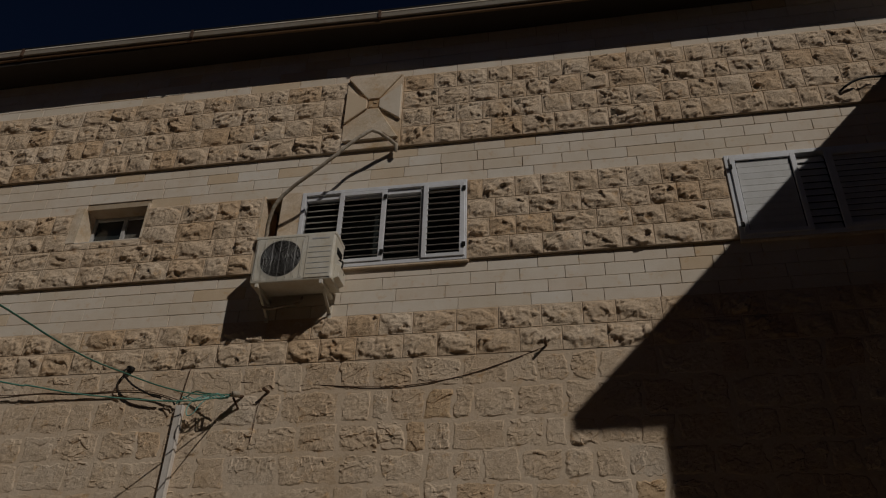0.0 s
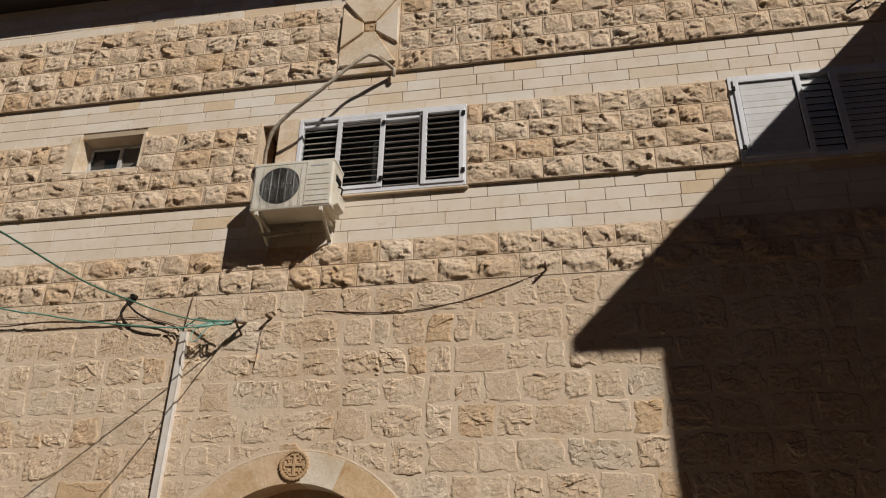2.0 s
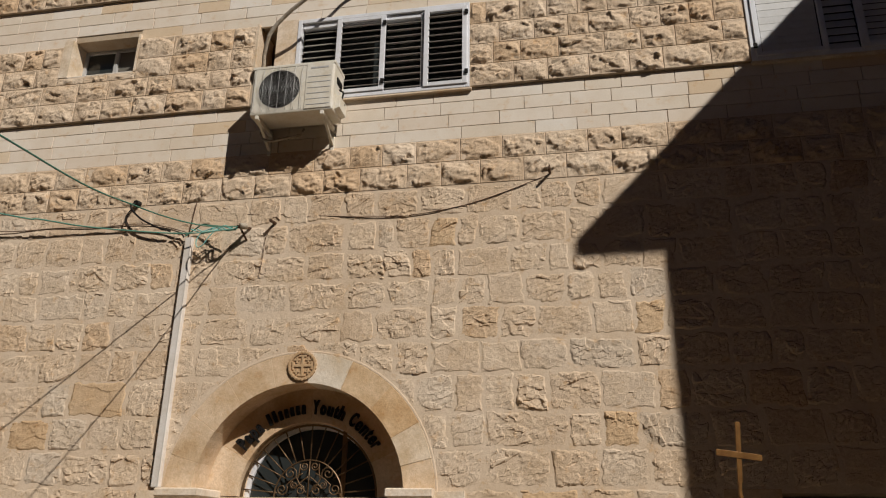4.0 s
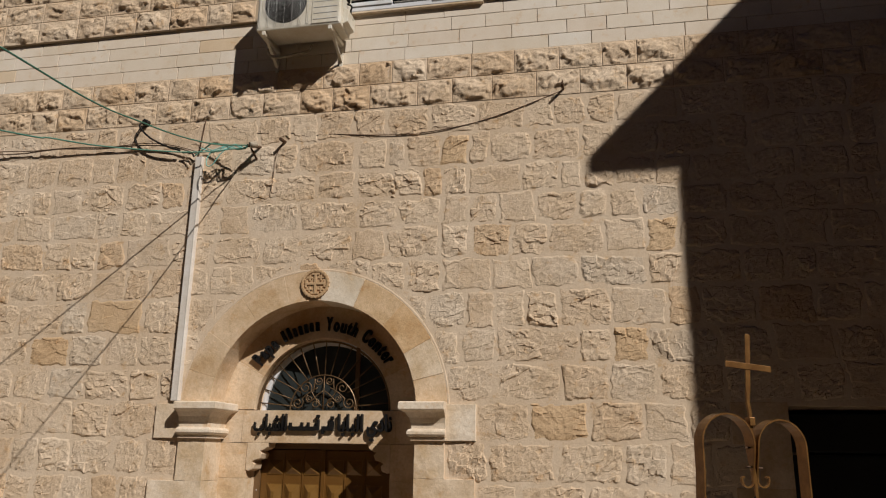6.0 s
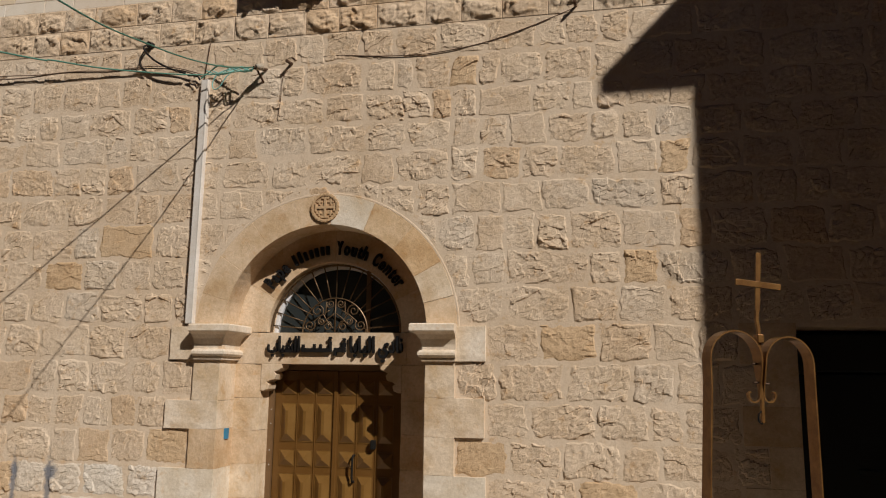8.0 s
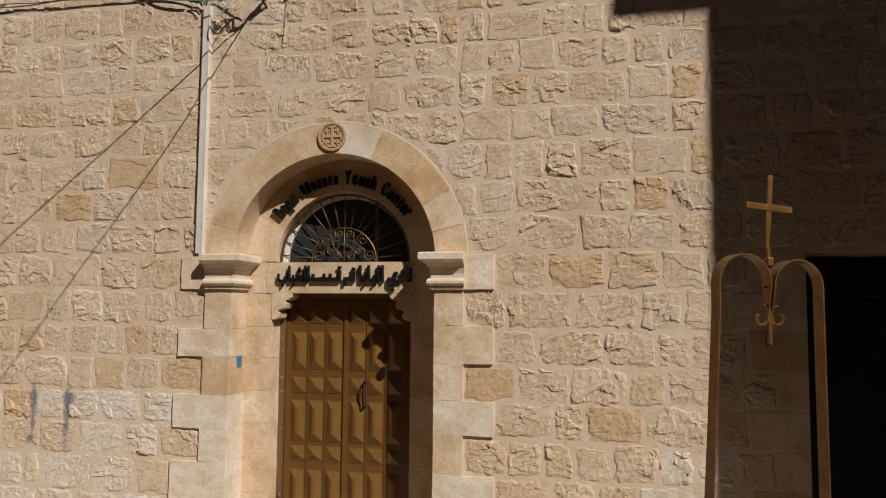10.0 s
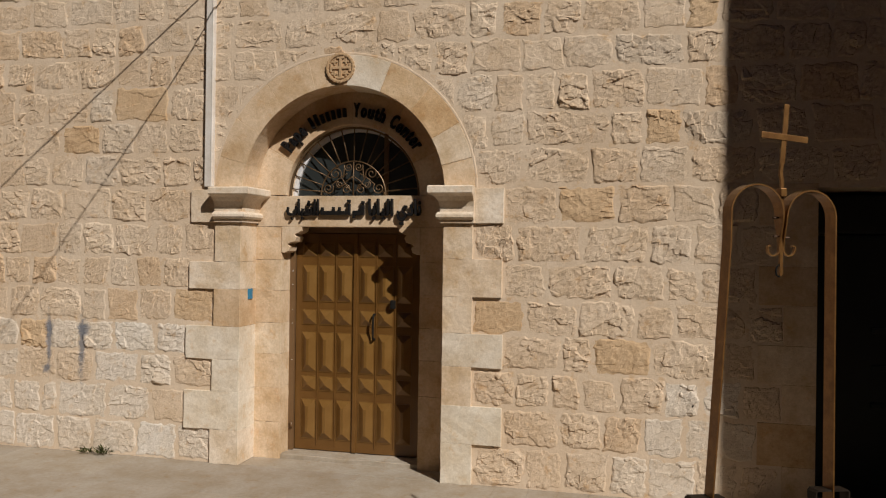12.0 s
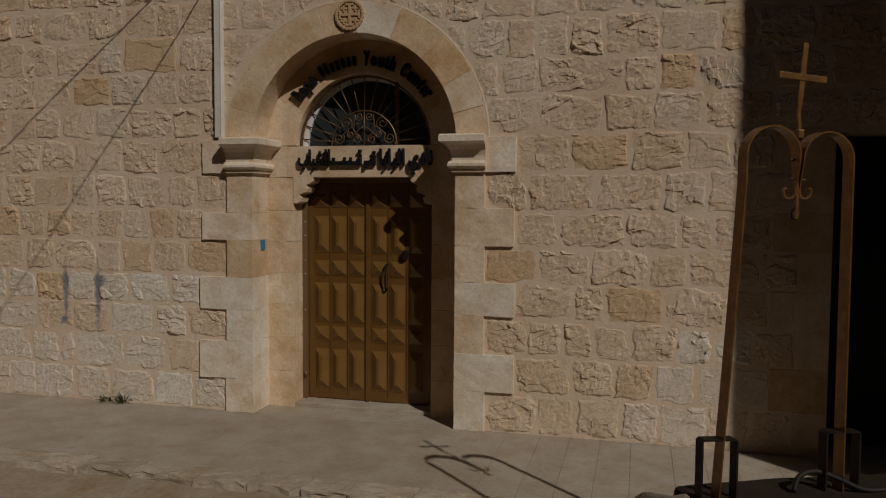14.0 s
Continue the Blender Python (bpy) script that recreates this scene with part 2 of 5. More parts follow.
def sweep(bm, pts, ring, up=None, closed_ends=True):
    """Sweeps a section (pairs across and up) along points."""
    pts = [Vector(p) for p in pts]
    rows = []
    side = None
    for i, p in enumerate(pts):
        t = (pts[min(i + 1, len(pts) - 1)] - pts[max(i - 1, 0)]).normalized()
        if up is not None:
            u = Vector(up)
            s = t.cross(u).normalized()
            w = u
        else:
            if side is None:
                side = t.cross(Vector((0.3, 0.2, 1)) if abs(t.z) < 0.9 else Vector((1, 0, 0))).normalized()
            side = (side - t * side.dot(t)).normalized()
            s, w = side, t.cross(side)
        rows.append([bm.verts.new(p + s * a + w * b) for a, b in ring])
    k = len(ring)
    for a, b in zip(rows, rows[1:]):
        for j in range(k):
            bm.faces.new((a[j], a[(j + 1) % k], b[(j + 1) % k], b[j]))
    if closed_ends:
        bm.faces.new(rows[0][::-1])
        bm.faces.new(rows[-1])
    return bm


def circle(r, k=8):
    return [(r * math.cos(2 * math.pi * j / k), r * math.sin(2 * math.pi * j / k)) for j in range(k)]


def tube(pts, r, k=8):
    bm = sweep(bmesh.new(), pts, circle(r, k))
    bmesh.ops.recalc_face_normals(bm, faces=bm.faces)
    for f in bm.faces:
        f.smooth = len(f.verts) == 4
    return bm


def smooth_path(ctrl, steps=8):
    """A Catmull-Rom curve through control points."""
    c = [Vector(p) for p in ctrl]
    c = [c[0] * 2 - c[1]] + c + [c[-1] * 2 - c[-2]]
    out = []
    for a, b, d, e in zip(c, c[1:], c[2:], c[3:]):
        for i in range(steps):
            t = i / steps
            out.append(0.5 * (2 * b + (d - a) * t + (2 * a - 5 * b + 4 * d - e) * t * t + (3 * b - a - 3 * d + e) * t ** 3))
    return out + [c[-2]]


def prism(outline, y0, y1, bevel=0.0):
    """An outline of (x, z) points, anticlockwise from the front, extruded from y0 to y1."""
    bm = bmesh.new()
    f = [bm.verts.new((x, y0, z)) for x, z in outline]
    b = [bm.verts.new((x, y1, z)) for x, z in outline]
    k = len(outline)
    face = bm.faces.new(f)
    bm.faces.new(b[::-1])
    for j in range(k):
        bm.faces.new((f[j], b[j], b[(j + 1) % k], f[(j + 1) % k]))
    bmesh.ops.recalc_face_normals(bm, faces=bm.faces)
    if bevel:
        bmesh.ops.bevel(bm, geom=list(face.edges), offset=bevel, segments=1, affect="EDGES")
    return bm


def worn(bm, amp=0.004, cuts=4):
    """Uneven, chipped edges on a cut block."""
    bmesh.ops.subdivide_edges(bm, edges=[e for e in bm.edges if e.calc_length() > 0.06], cuts=cuts, use_grid_fill=True)
    off = Vector((random.uniform(0, 50), 0, random.uniform(0, 50)))
    for v in bm.verts:
        p = v.co + off
        v.co += noise.noise_vector(p * 14) * amp + noise.noise_vector(p * 4) * amp * 0.7
    return bm


AX, AZ = -2.457, 2.465      # the centre of the portal's arch


def arc_block(a0, a1, r0, r1, y0, y1, bevel=0.004):
    k = max(2, round(abs(a1 - a0) / 5))
    an = [radians(a0 + (a1 - a0) * i / k) for i in range(k + 1)]
    out = [(AX + r1 * math.cos(a), AZ + r1 * math.sin(a)) for a in an]
    inn = [(AX + r0 * math.cos(a), AZ + r0 * math.sin(a)) for a in reversed(an)]
    return prism(inn + out if a1 < a0 else out + inn, y0, y1, bevel)


# ---- ground ----
def ground():
    bm = bmesh.new()
    bmesh.ops.create_grid(bm, x_segments=1, y_segments=1, size=400)
    for v in bm.verts:
        v.co.z = -0.05
    tagged(part("ground", bm, M_STREET), "dusty tan stone-paved street surface", "ground", kind="structure")


ground()
pavement = thing("pavement", (0, 0, 0), "pale limestone paving along the wall", "pavement", kind="structure")
part("paving_bed", box(-14, 5.4, -1.44, 0.6, -0.06, -0.004), M_PAVE, pavement)
random.seed(5)
x = -8.0
while x < 4.6:
    w = (1.15 if x < -1.4 else 0.27) + random.uniform(-0.05, 0.05)
    ys = [-1.43, -0.68 + random.uniform(-0.2, 0.2), -0.004]
    for y0, y1 in zip(ys, ys[1:]):
        part("paving_slab", box(x + 0.001, x + w - 0.001, y0 + 0.001, y1 - 0.001, -0.04, random.uniform(-0.001, 0.001), 0.0015), M_PAVE, pavement)
    x += w
part("threshold_paving", box(-3.39, -1.53, -0.003, 0.30, -0.04, 0.002, 0.003), M_PAVE, pavement)
kerb = thing("kerb", (0, 0, 0), "worn limestone kerb between pavement and street", "kerb", kind="structure")
x = -8.2
while x < 4.6:
    w = random.uniform(0.32, 0.62)
    bm = box(x + 0.004, x + w - 0.006, -1.69 + random.uniform(-0.03, 0.03), -1.449 + random.uniform(-0.006, 0.0), -0.08, random.uniform(-0.004, 0.006))
    bmesh.ops.subdivide_edges(bm, edges=bm.edges, cuts=4, use_grid_fill=True)
    for v in bm.verts:
        q = noise.noise(v.co * 9) * 0.022 + noise.noise(v.co * 25) * 0.016
        v.co += Vector((0, q * (1 if v.co.y < -1.6 else 0.2), q * (1.2 if v.co.y < -1.6 else 0.4)))
    part("kerbstone", bm, M_KERB, kerb)
    x += w

# ---- the wall's backing, band by band ----
Z_LOW = [0.0, 0.34, 0.67, 0.97, 1.27, 1.58, 1.88, 2.20, 2.52, 2.83, 3.13, 3.46, 3.76, 4.06, 4.34, 4.62, 4.94, 5.24, 5.49, 5.73]
Z_A = [5.73, 5.865, 6.005, 6.145, 6.285]
Z_B = [6.285, 6.53, 6.765, 7.01, 7.275]
Z_C = [7.275, 7.42, 7.56, 7.70, 7.84]
Z_D = [7.84, 8.12, 8.40, 8.67, 8.93]
Z_E = [8.93, 9.08, 9.24, 9.40, 9.564]
XL, XR = -14.0, 5.38
SMALL_WIN = (-5.48, -4.67, 6.865, 7.345)
SLOT = (-3.25, -3.03, 6.70, 7.30)
WIN_1 = (-2.80, -0.965, 6.275, 7.28)
WIN_2 = (1.66, 4.30, 6.275, 7.285)
DARK_DOOR = (1.42, 3.40, 0.0, 2.49)


def wall_cells(x0, x1, z0, z1, y0, y1, holes):
    """A wall as boxes round rectangular holes, with no overlaps."""
    bm = bmesh.new()
    xs = sorted({x0, x1, *[min(max(v, x0), x1) for h in holes for v in h[:2]]})
    for a, b in zip(xs, xs[1:]):
        cuts = sorted((max(h[2], z0), min(h[3], z1)) for h in holes if h[0] < (a + b) / 2 < h[1] and h[3] > z0 and h[2] < z1)
        z = z0
        for c0, c1 in cuts + [(z1, z1)]:
            if c0 > z + 1e-6:
                add_box(bm, a, b, y0, y1, z, c0)
            z = max(z, c1)
    return bm


BACK = 0.60
wall_west = tagged(part("wall_ground_floor_west", wall_cells(XL, -3.66, 0, 5.73, -0.004, BACK, []), M_MORTAR), "rough limestone wall in pinkish lime mortar", "wall", kind="structure")
bm = wall_cells(-1.27, XR, 0, 5.73, -0.004, BACK, [DARK_DOOR])
steps = [math.pi * i / 40 for i in range(41)]
for a, b in zip(steps, steps[1:]):                   # the masonry over the arch
    p, q = [(AX + 1.19 * math.cos(t), AZ + 1.19 * math.sin(t)) for t in (a, b)]
    f = [bm.verts.new((c[0], y, c[1])) for y in (-0.004, BACK) for c in (p, q, (q[0], 5.73), (p[0], 5.73))]
    for k in ((0, 3, 2, 1), (4, 5, 6, 7), (0, 1, 5, 4)):
        bm.faces.new([f[i] for i in k])
add_box(bm, -3.66, AX - 1.19, -0.004, BACK, 2.47, 5.73)
bmesh.ops.recalc_face_normals(bm, faces=bm.faces)
wall_east = tagged(part("wall_ground_floor_east", bm, M_MORTAR), "rough limestone wall in pinkish lime mortar round an arched door", "wall", kind="structure")
band_a = tagged(part("wall_band_lower_smooth", wall_cells(XL, XR, 5.73, 6.285, 0.012, BACK, [WIN_1, SLOT]), M_JOINT), "band of smooth sawn cream limestone", "wall", kind="structure")
band_b = tagged(part("wall_band_window_rustic", wall_cells(XL, XR, 6.285, 7.275, -0.026, BACK, [SMALL_WIN, SLOT, WIN_1, WIN_2]), M_JOINT), "band of rock-faced tan limestone with windows", "wall", kind="structure")
band_c = tagged(part("wall_band_upper_smooth", wall_cells(XL, XR, 7.275, 7.84, 0.012, BACK, [SMALL_WIN, SLOT, WIN_1, WIN_2]), M_JOINT), "band of smooth sawn cream limestone", "wall", kind="structure")
band_d = tagged(part("wall_band_top_rustic", wall_cells(XL, XR, 7.84, 8.93, -0.026, BACK, []), M_JOINT), "band of rock-faced tan limestone with a cross panel", "wall", kind="structure")
band_e = tagged(part("wall_band_eaves_smooth", wall_cells(XL, XR, 8.93, 9.564, 0.012, BACK, []), M_JOINT), "band of smooth limestone under the eaves", "wall", kind="structure")

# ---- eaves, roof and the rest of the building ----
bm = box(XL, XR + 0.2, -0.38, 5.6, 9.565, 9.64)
tagged(part("roof_eaves", bm, M_SOFFIT), "near-black soffit over the facade", "roof", kind="structure")
lip = thing("eaves_lip", (0, 0, 0), "pale stone lip along the edge of the eaves", "gutter", kind="structure")
LIP = [(XL, 9.70, -0.445), (-6.85, 9.668, -0.4425), (-4.45, 9.626, -0.435), (-2.0, 9.570, -0.42), (1.0, 9.535, -0.4075), (4.7, 9.52, -0.405)]


def lip_box(p, q, y0, y1, z0, z1, bevel=0.0):
    """A length of the lip, running straight from one joint to the next."""
    bm = box(p[0] + 0.002, q[0] - 0.002, y0, y1, z0, z1, bevel)
    for v in bm.verts:
        t = (v.co.x - p[0]) / (q[0] - p[0])
        v.co.y += p[2] + (q[2] - p[2]) * t
        v.co.z += p[1] + (q[1] - p[1]) * t
    return bm


for p, q in zip(LIP, LIP[1:]):
    # shaded face and lit top of the lip are told apart by colour
    length = part("lip_length", lip_box(p, q, 0, 0.06, 0, 0.075, 0.008), M_PLASTER, lip)
    part("lip_top", lip_box(p, q, -0.006, 0.03, 0.0755, 0.10, 0.004), M_SMOOTH, length, "top edge in a paler colour for the light on it")
    part("roofing_edge", lip_box(p, q, -0.012, 0.3, 0.1005, 0.12), M_BLACK, length, "black roofing edge")
    part("fascia", lip_box(p, q, 0.03, 0.06, -0.045, -0.001), M_FRAME, length, "dark brown fascia board")
for x, z, y in LIP[1:4]:
    part("joint_clip", box(x - 0.02, x + 0.02, y - 0.02, y + 0.05, z - 0.02, z + 0.108, 0.006), M_RUST, lip, "rusty joint clip")
shell = bmesh.new()
add_box(shell, XL, XR, 5.0, 5.3, -0.05, 9.564)
add_box(shell, XL - 0.3, XL, 0.004, 5.3, -0.05, 9.564)
add_box(shell, XR, XR + 0.3, 0.004, 5.3, -0.05, 9.564)
add_box(shell, XL, XR, BACK + 0.001, 5.0, 5.0, 5.2)
add_box(shell, -4.4, -4.2, BACK + 0.001, 5.0, -0.05, 5.0)
add_box(shell, 0.6, 0.8, BACK + 0.001, 5.0, -0.05, 5.0)
add_box(shell, -4.2, -3.9, BACK + 0.001, 5.0, 5.2, 9.564)
add_box(shell, 0.6, 0.8, BACK + 0.001, 5.0, 5.2, 9.564)
tagged(part("wall_interior", shell, M_PLASTER), "unlit plastered inner walls and floor", "wall", kind="structure")
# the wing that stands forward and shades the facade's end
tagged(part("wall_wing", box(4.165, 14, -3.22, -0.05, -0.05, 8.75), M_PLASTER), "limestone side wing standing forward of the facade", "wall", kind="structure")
# unseen block, added to keep sky and bounced light off the shaded end
tagged(part("wall_annex", box(2.9, 4.19, -2.0, -0.05, -0.05, 4.0), M_PLASTER), "unseen plain block added to dim the shaded end of the wall", "wall", kind="structure")
bm = bmesh.new()
tip = Vector((-0.04 - SUN.x / SUN.y * 3.60, -3.60, 4.44 - SUN.z / SUN.y * 3.60))
far = Vector((2.92 - SUN.x / SUN.y * 0.95, -0.95, 7.50 - SUN.z / SUN.y * 0.95))
end = far + (far - tip) * (0.85 / 2.65)
vs = []
for dz in (0, 0.16):
    vs += [bm.verts.new((tip.x, tip.y, tip.z + dz)), bm.verts.new((14, tip.y, tip.z + dz)), bm.verts.new((14, end.y, end.z + dz)), bm.verts.new((end.x, end.y, end.z + dz))]
for f in ((3, 2, 1, 0), (4, 5, 6, 7), (0, 1, 5, 4), (1, 2, 6, 5), (2, 3, 7, 6), (3, 0, 4, 7)):
    bm.faces.new([vs[i] for i in f])
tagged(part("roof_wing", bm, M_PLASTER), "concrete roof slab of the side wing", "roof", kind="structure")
# added wall behind the camera, its height set to cover part of the sky
tagged(part("wall_opposite", box(-26, 20, -13, -12, -0.05, 11.6), M_PLASTER), "unseen plain wall added across the street to hold back sky light", "wall", kind="structure")
# both end walls are added out of view to cut the sky's sideways glow
tagged(part("wall_street_west", box(-18.5, -18, -11.99, 6, -0.05, 11.0), M_PLASTER), "unseen plain wall added at the street's end to cut sky glow", "wall", kind="structure")
tagged(part("wall_street_east", box(14.1, 14.5, -11.99, 6, -0.05, 9.0), M_PLASTER), "unseen plain wall added at the street's end to cut sky glow", "wall", kind="structure")

# ---- the arched portal ----
portal = thing("door_surround", (0, 0, 0), "dressed limestone arched door surround with moulded capitals", "door surround", kind="structure")
LEFT = [(2.20, 2.50, -3.90), (1.84, 2.20, -3.655), (1.59, 1.84, -3.91), (1.25, 1.59, -3.66), (0.95, 1.25, -3.94), (0.66, 0.95, -3.67), (0.31, 0.66, -3.95), (0.0, 0.31, -3.685)]
RIGHT = [(2.20, 2.50, -1.00), (1.90, 2.20, -1.26), (1.58, 1.90, -1.01), (1.27, 1.58, -1.26), (0.99, 1.27, -1.00), (0.66, 0.99, -1.26), (0.34, 0.66, -1.00), (0.0, 0.34, -1.25)]
for z0, z1, xo in LEFT:
    part("stone_block", worn(box(xo, -3.40, -0.032, 0.30, z0 + 0.0004, z1 - 0.0004, 0.002)), M_CHALK if z0 in (0.66, 0.95, 0.31) else M_DRESSED, portal)
for z0, z1, xo in RIGHT:
    part("stone_block", worn(box(-1.515, xo, -0.032, 0.30, z0 + 0.0004, z1 - 0.0004, 0.002)), M_CHALK if z0 in (0.34, 0.99, 0.0) else M_DRESSED, portal)
for z0, z1 in ((0.0, 0.34), (0.34, 0.66), (0.66, 0.98), (0.98, 1.27), (1.27, 1.57), (1.57, 1.86), (1.86, 2.17)):
    part("jamb_block", worn(box(-3.42, -3.14, 0.28, 0.56, z0 + 0.0005, z1 - 0.0005, 0.002)), M_WARM, portal)
    part("jamb_block", worn(box(-1.80, -1.50, 0.28, 0.56, z0 + 0.0005, z1 - 0.0005, 0.002)), M_WARM, portal)
# lintel with the stones at its ends
part("lintel", worn(box(-3.2002, -1.7598, 0.276, 0.50, 2.172, 2.458, 0.001), 0.0025), M_DRESSED, portal, "pale limestone lintel with black lettering")
part("lintel_end", box(-3.42, -3.2004, 0.28, 0.50, 2.172, 2.46, 0.001), M_DRESSED, portal)
part("lintel_end", box(-1.7596, -1.50, 0.28, 0.50, 2.172, 2.46, 0.001), M_DRESSED, portal)
for a0, a1 in ((0, 26), (26, 58), (58, 90), (90, 121), (121, 152), (152, 180)):
    part("tympanum_stone", arc_block(a0 + 0.03, a1 - 0.03, 0.645, 0.965, 0.28, 0.48, 0.002), M_WARM, portal)
for a0, a1 in ((0.0, 14), (14, 29), (29, 48), (48, 68), (68, 87), (87, 105), (105, 126), (126, 146), (146, 164), (164, 180)):
    mat = M_CHALK if a0 == 68 else M_STAIN if a0 in (29, 48) else M_WARM
    part("voussoir", arc_block(a0 + 0.03, a1 - 0.03, 0.942, 1.212, -0.012 - 0.002 * (a0 % 3), 0.30, 0.002), mat, portal)

for a0, a1 in ((0, 60), (60, 120), (120, 180)):
    part("mortar_bead", arc_block(a0, a1, 1.2125, 1.232, -0.010, 0.0, 0.003), M_MORTAR, portal)


def capital(x0, x1, wrap):
    """A moulded impost: slab, cove, roll and fillet, swept round the pilaster's inner corner."""
    prof = [(0.0, 2.20), (0.030, 2.20), (0.034, 2.222), (0.026, 2.226), (0.052, 2.232), (0.066, 2.250), (0.066, 2.272), (0.052, 2.290),
            (0.028, 2.296), (0.032, 2.34), (0.048, 2.385), (0.085, 2.425), (0.135, 2.445), (0.140, 2.452), (0.140, 2.502), (0.128, 2.512), (0.0, 2.512)]
    bm = bmesh.new()
    rows = []
    for o, z in prof:
        if wrap > 0:      # the pilaster on the west: its inner corner is its east one
            pts = [(x0 - o * 0.05, -0.03), (x0 - o * 0.05, -0.03 - o), (x1 + o, -0.03 - o), (x1 + o, 0.28)]
        else:
            pts = [(x0 - o * 0.8, 0.28), (x0 - o * 0.8, -0.03 - o), (x1 + o * 0.05, -0.03 - o), (x1 + o * 0.05, -0.03)]
        rows.append([bm.verts.new((x, y, z)) for x, y in pts])
    for a, b in zip(rows, rows[1:]):
        for j in range(3):
            bm.faces.new((a[j], a[j + 1], b[j + 1], b[j]))
        bm.faces.new((a[3], a[0], b[0], b[3]))
    bm.faces.new(rows[0])
    bm.faces.new(rows[-1])
    bmesh.ops.recalc_face_normals(bm, faces=bm.faces)
    part("capital", bm, M_DRESSED, portal, "moulded limestone capital")


capital(-3.645, -3.40, 1)
capital(-1.515, -1.25, -1)


def corbel(x, s):
    """A scrolled bracket in the door's upper corner; s points into the opening."""
    out = [(0, 1.93), (0.03, 1.925), (0.075, 1.945), (0.085, 1.985), (0.06, 2.005), (0.085, 2.02), (0.135, 2.035), (0.15, 2.075), (0.13, 2.10),
           (0.165, 2.112), (0.20, 2.135), (0.205, 2.171), (0, 2.171)]
    pts = [(x + s * a, z) for a, z in out]
    part("corbel", prism(pts if s > 0 else pts[::-1], 0.274, 0.44, 0.004), M_DRESSED, portal, "scrolled stone bracket under the lintel")


corbel(-3.142, 1)
corbel(-1.798, -1)
part("door_sill", worn(box(-3.14, -1.80, 0.30, 0.60, -0.04, 0.042, 0.008), 0.008, 8), M_PAVE, portal)
part("paint_mark", worn(box(-3.406, -3.391, 0.125, 0.20, 1.495, 1.59), 0.003), M_BLUE, portal, "small blue paint mark")

# roundel with a cross potent and four small crosses on the keystone
medal = thing("roundel", (-2.465, -0.012, 3.56), "carved sandstone roundel with a cross and four crosslets", "carving")


def disc(r, y0, y1, k=32):
    return prism([(r * math.cos(2 * math.pi * i / k), r * math.sin(2 * math.pi * i / k)) for i in range(k)][::-1], y0, y1)


def ring(r0, r1, y0, y1, k=40, a0=0, a1=360):
    bm = bmesh.new()
    rows = []
    for i in range(k + 1):
        a = radians(a0 + (a1 - a0) * i / k)
        rows.append([bm.verts.new((r * math.cos(a), y, r * math.sin(a))) for r, y in ((r0, y1), (r0, y0), ((r0 + r1) / 2, y0 - 0.004), (r1, y0), (r1, y1))])
    for a, b in zip(rows, rows[1:]):
        for j in range(5):
            bm.faces.new((a[j], a[(j + 1) % 5], b[(j + 1) % 5], b[j]))
    bmesh.ops.recalc_face_normals(bm, faces=bm.faces)
    return bm


part("disc", disc(0.125, -0.012, 0.02), M_CARVED, medal)
bm = ring(0.108, 0.132, -0.036, 0.0, 144)
for v in bm.verts:
    v.co *= 1 + 0.022 * math.sin(24 * math.atan2(v.co.z, v.co.x))
part("rim", bm, M_CARVED, medal)
bm = bmesh.new()
add_box(bm, -0.011, 0.011, -0.034, -0.01, -0.095, 0.095, 0.003)
add_box(bm, -0.095, 0.095, -0.0335, -0.01, -0.011, 0.011, 0.003)
for s in (-1, 1):
    add_box(bm, -0.036, 0.036, -0.033, -0.01, s * 0.088 - 0.009, s * 0.088 + 0.009, 0.003)
    add_box(bm, s * 0.088 - 0.009, s * 0.088 + 0.009, -0.0325, -0.01, -0.036, 0.036, 0.003)
part("large_cross", bm, M_CARVED, medal)
for sx in (-1, 1):
    for sz in (-1, 1):
        bm = bmesh.new()
        cx, cz = sx * 0.053, sz * 0.053
        add_box(bm, cx - 0.007, cx + 0.007, -0.03, -0.01, cz - 0.027, cz + 0.027, 0.002)
        add_box(bm, cx - 0.027, cx + 0.027, -0.0295, -0.01, cz - 0.007, cz + 0.007, 0.002)
        part("small_cross", bm, M_CARVED, medal)

medal.scale = (1, 0.55, 1)

# fan window over the lintel
fan = thing("fanlight", (AX, 0.345, AZ), "half-round window with radiating bronze ironwork and scrolls", "window", kind="structure")
part("pane", prism([(0.65 * math.cos(math.pi * i / 24), 0.65 * math.sin(math.pi * i / 24)) for i in range(25)][::-1], 0.115, 0.122), M_GLASS, fan, "dark glass pane")
bm = ring(0.60, 0.645, 0.09, 0.125, 32, 0, 180)
part("window_frame", bm, M_WHITE, fan, "pale aluminium frame")
part("mullion", box(0.26, 0.30, 0.085, 0.118, 0.0, 0.58), M_FRAME, fan)
part("ironwork_rim", ring(0.615, 0.632, -0.02, 0.0, 32, 0, 180), M_BRONZE, fan)
part("ironwork_ring", ring(0.309, 0.319, -0.026, -0.012, 32, 0, 180), M_BRONZE, fan)
for i in range(15):
    a = radians(6 + 168 * i / 14)
    c, s2 = math.cos(a), math.sin(a)
    part("ray_bar", tube([(0.318 * c - (0.0 if i % 2 else 0.06 * c), -0.01, 0.318 * s2), (0.622 * c, -0.008, 0.622 * s2)], 0.0055, 6), M_BRONZE, fan)


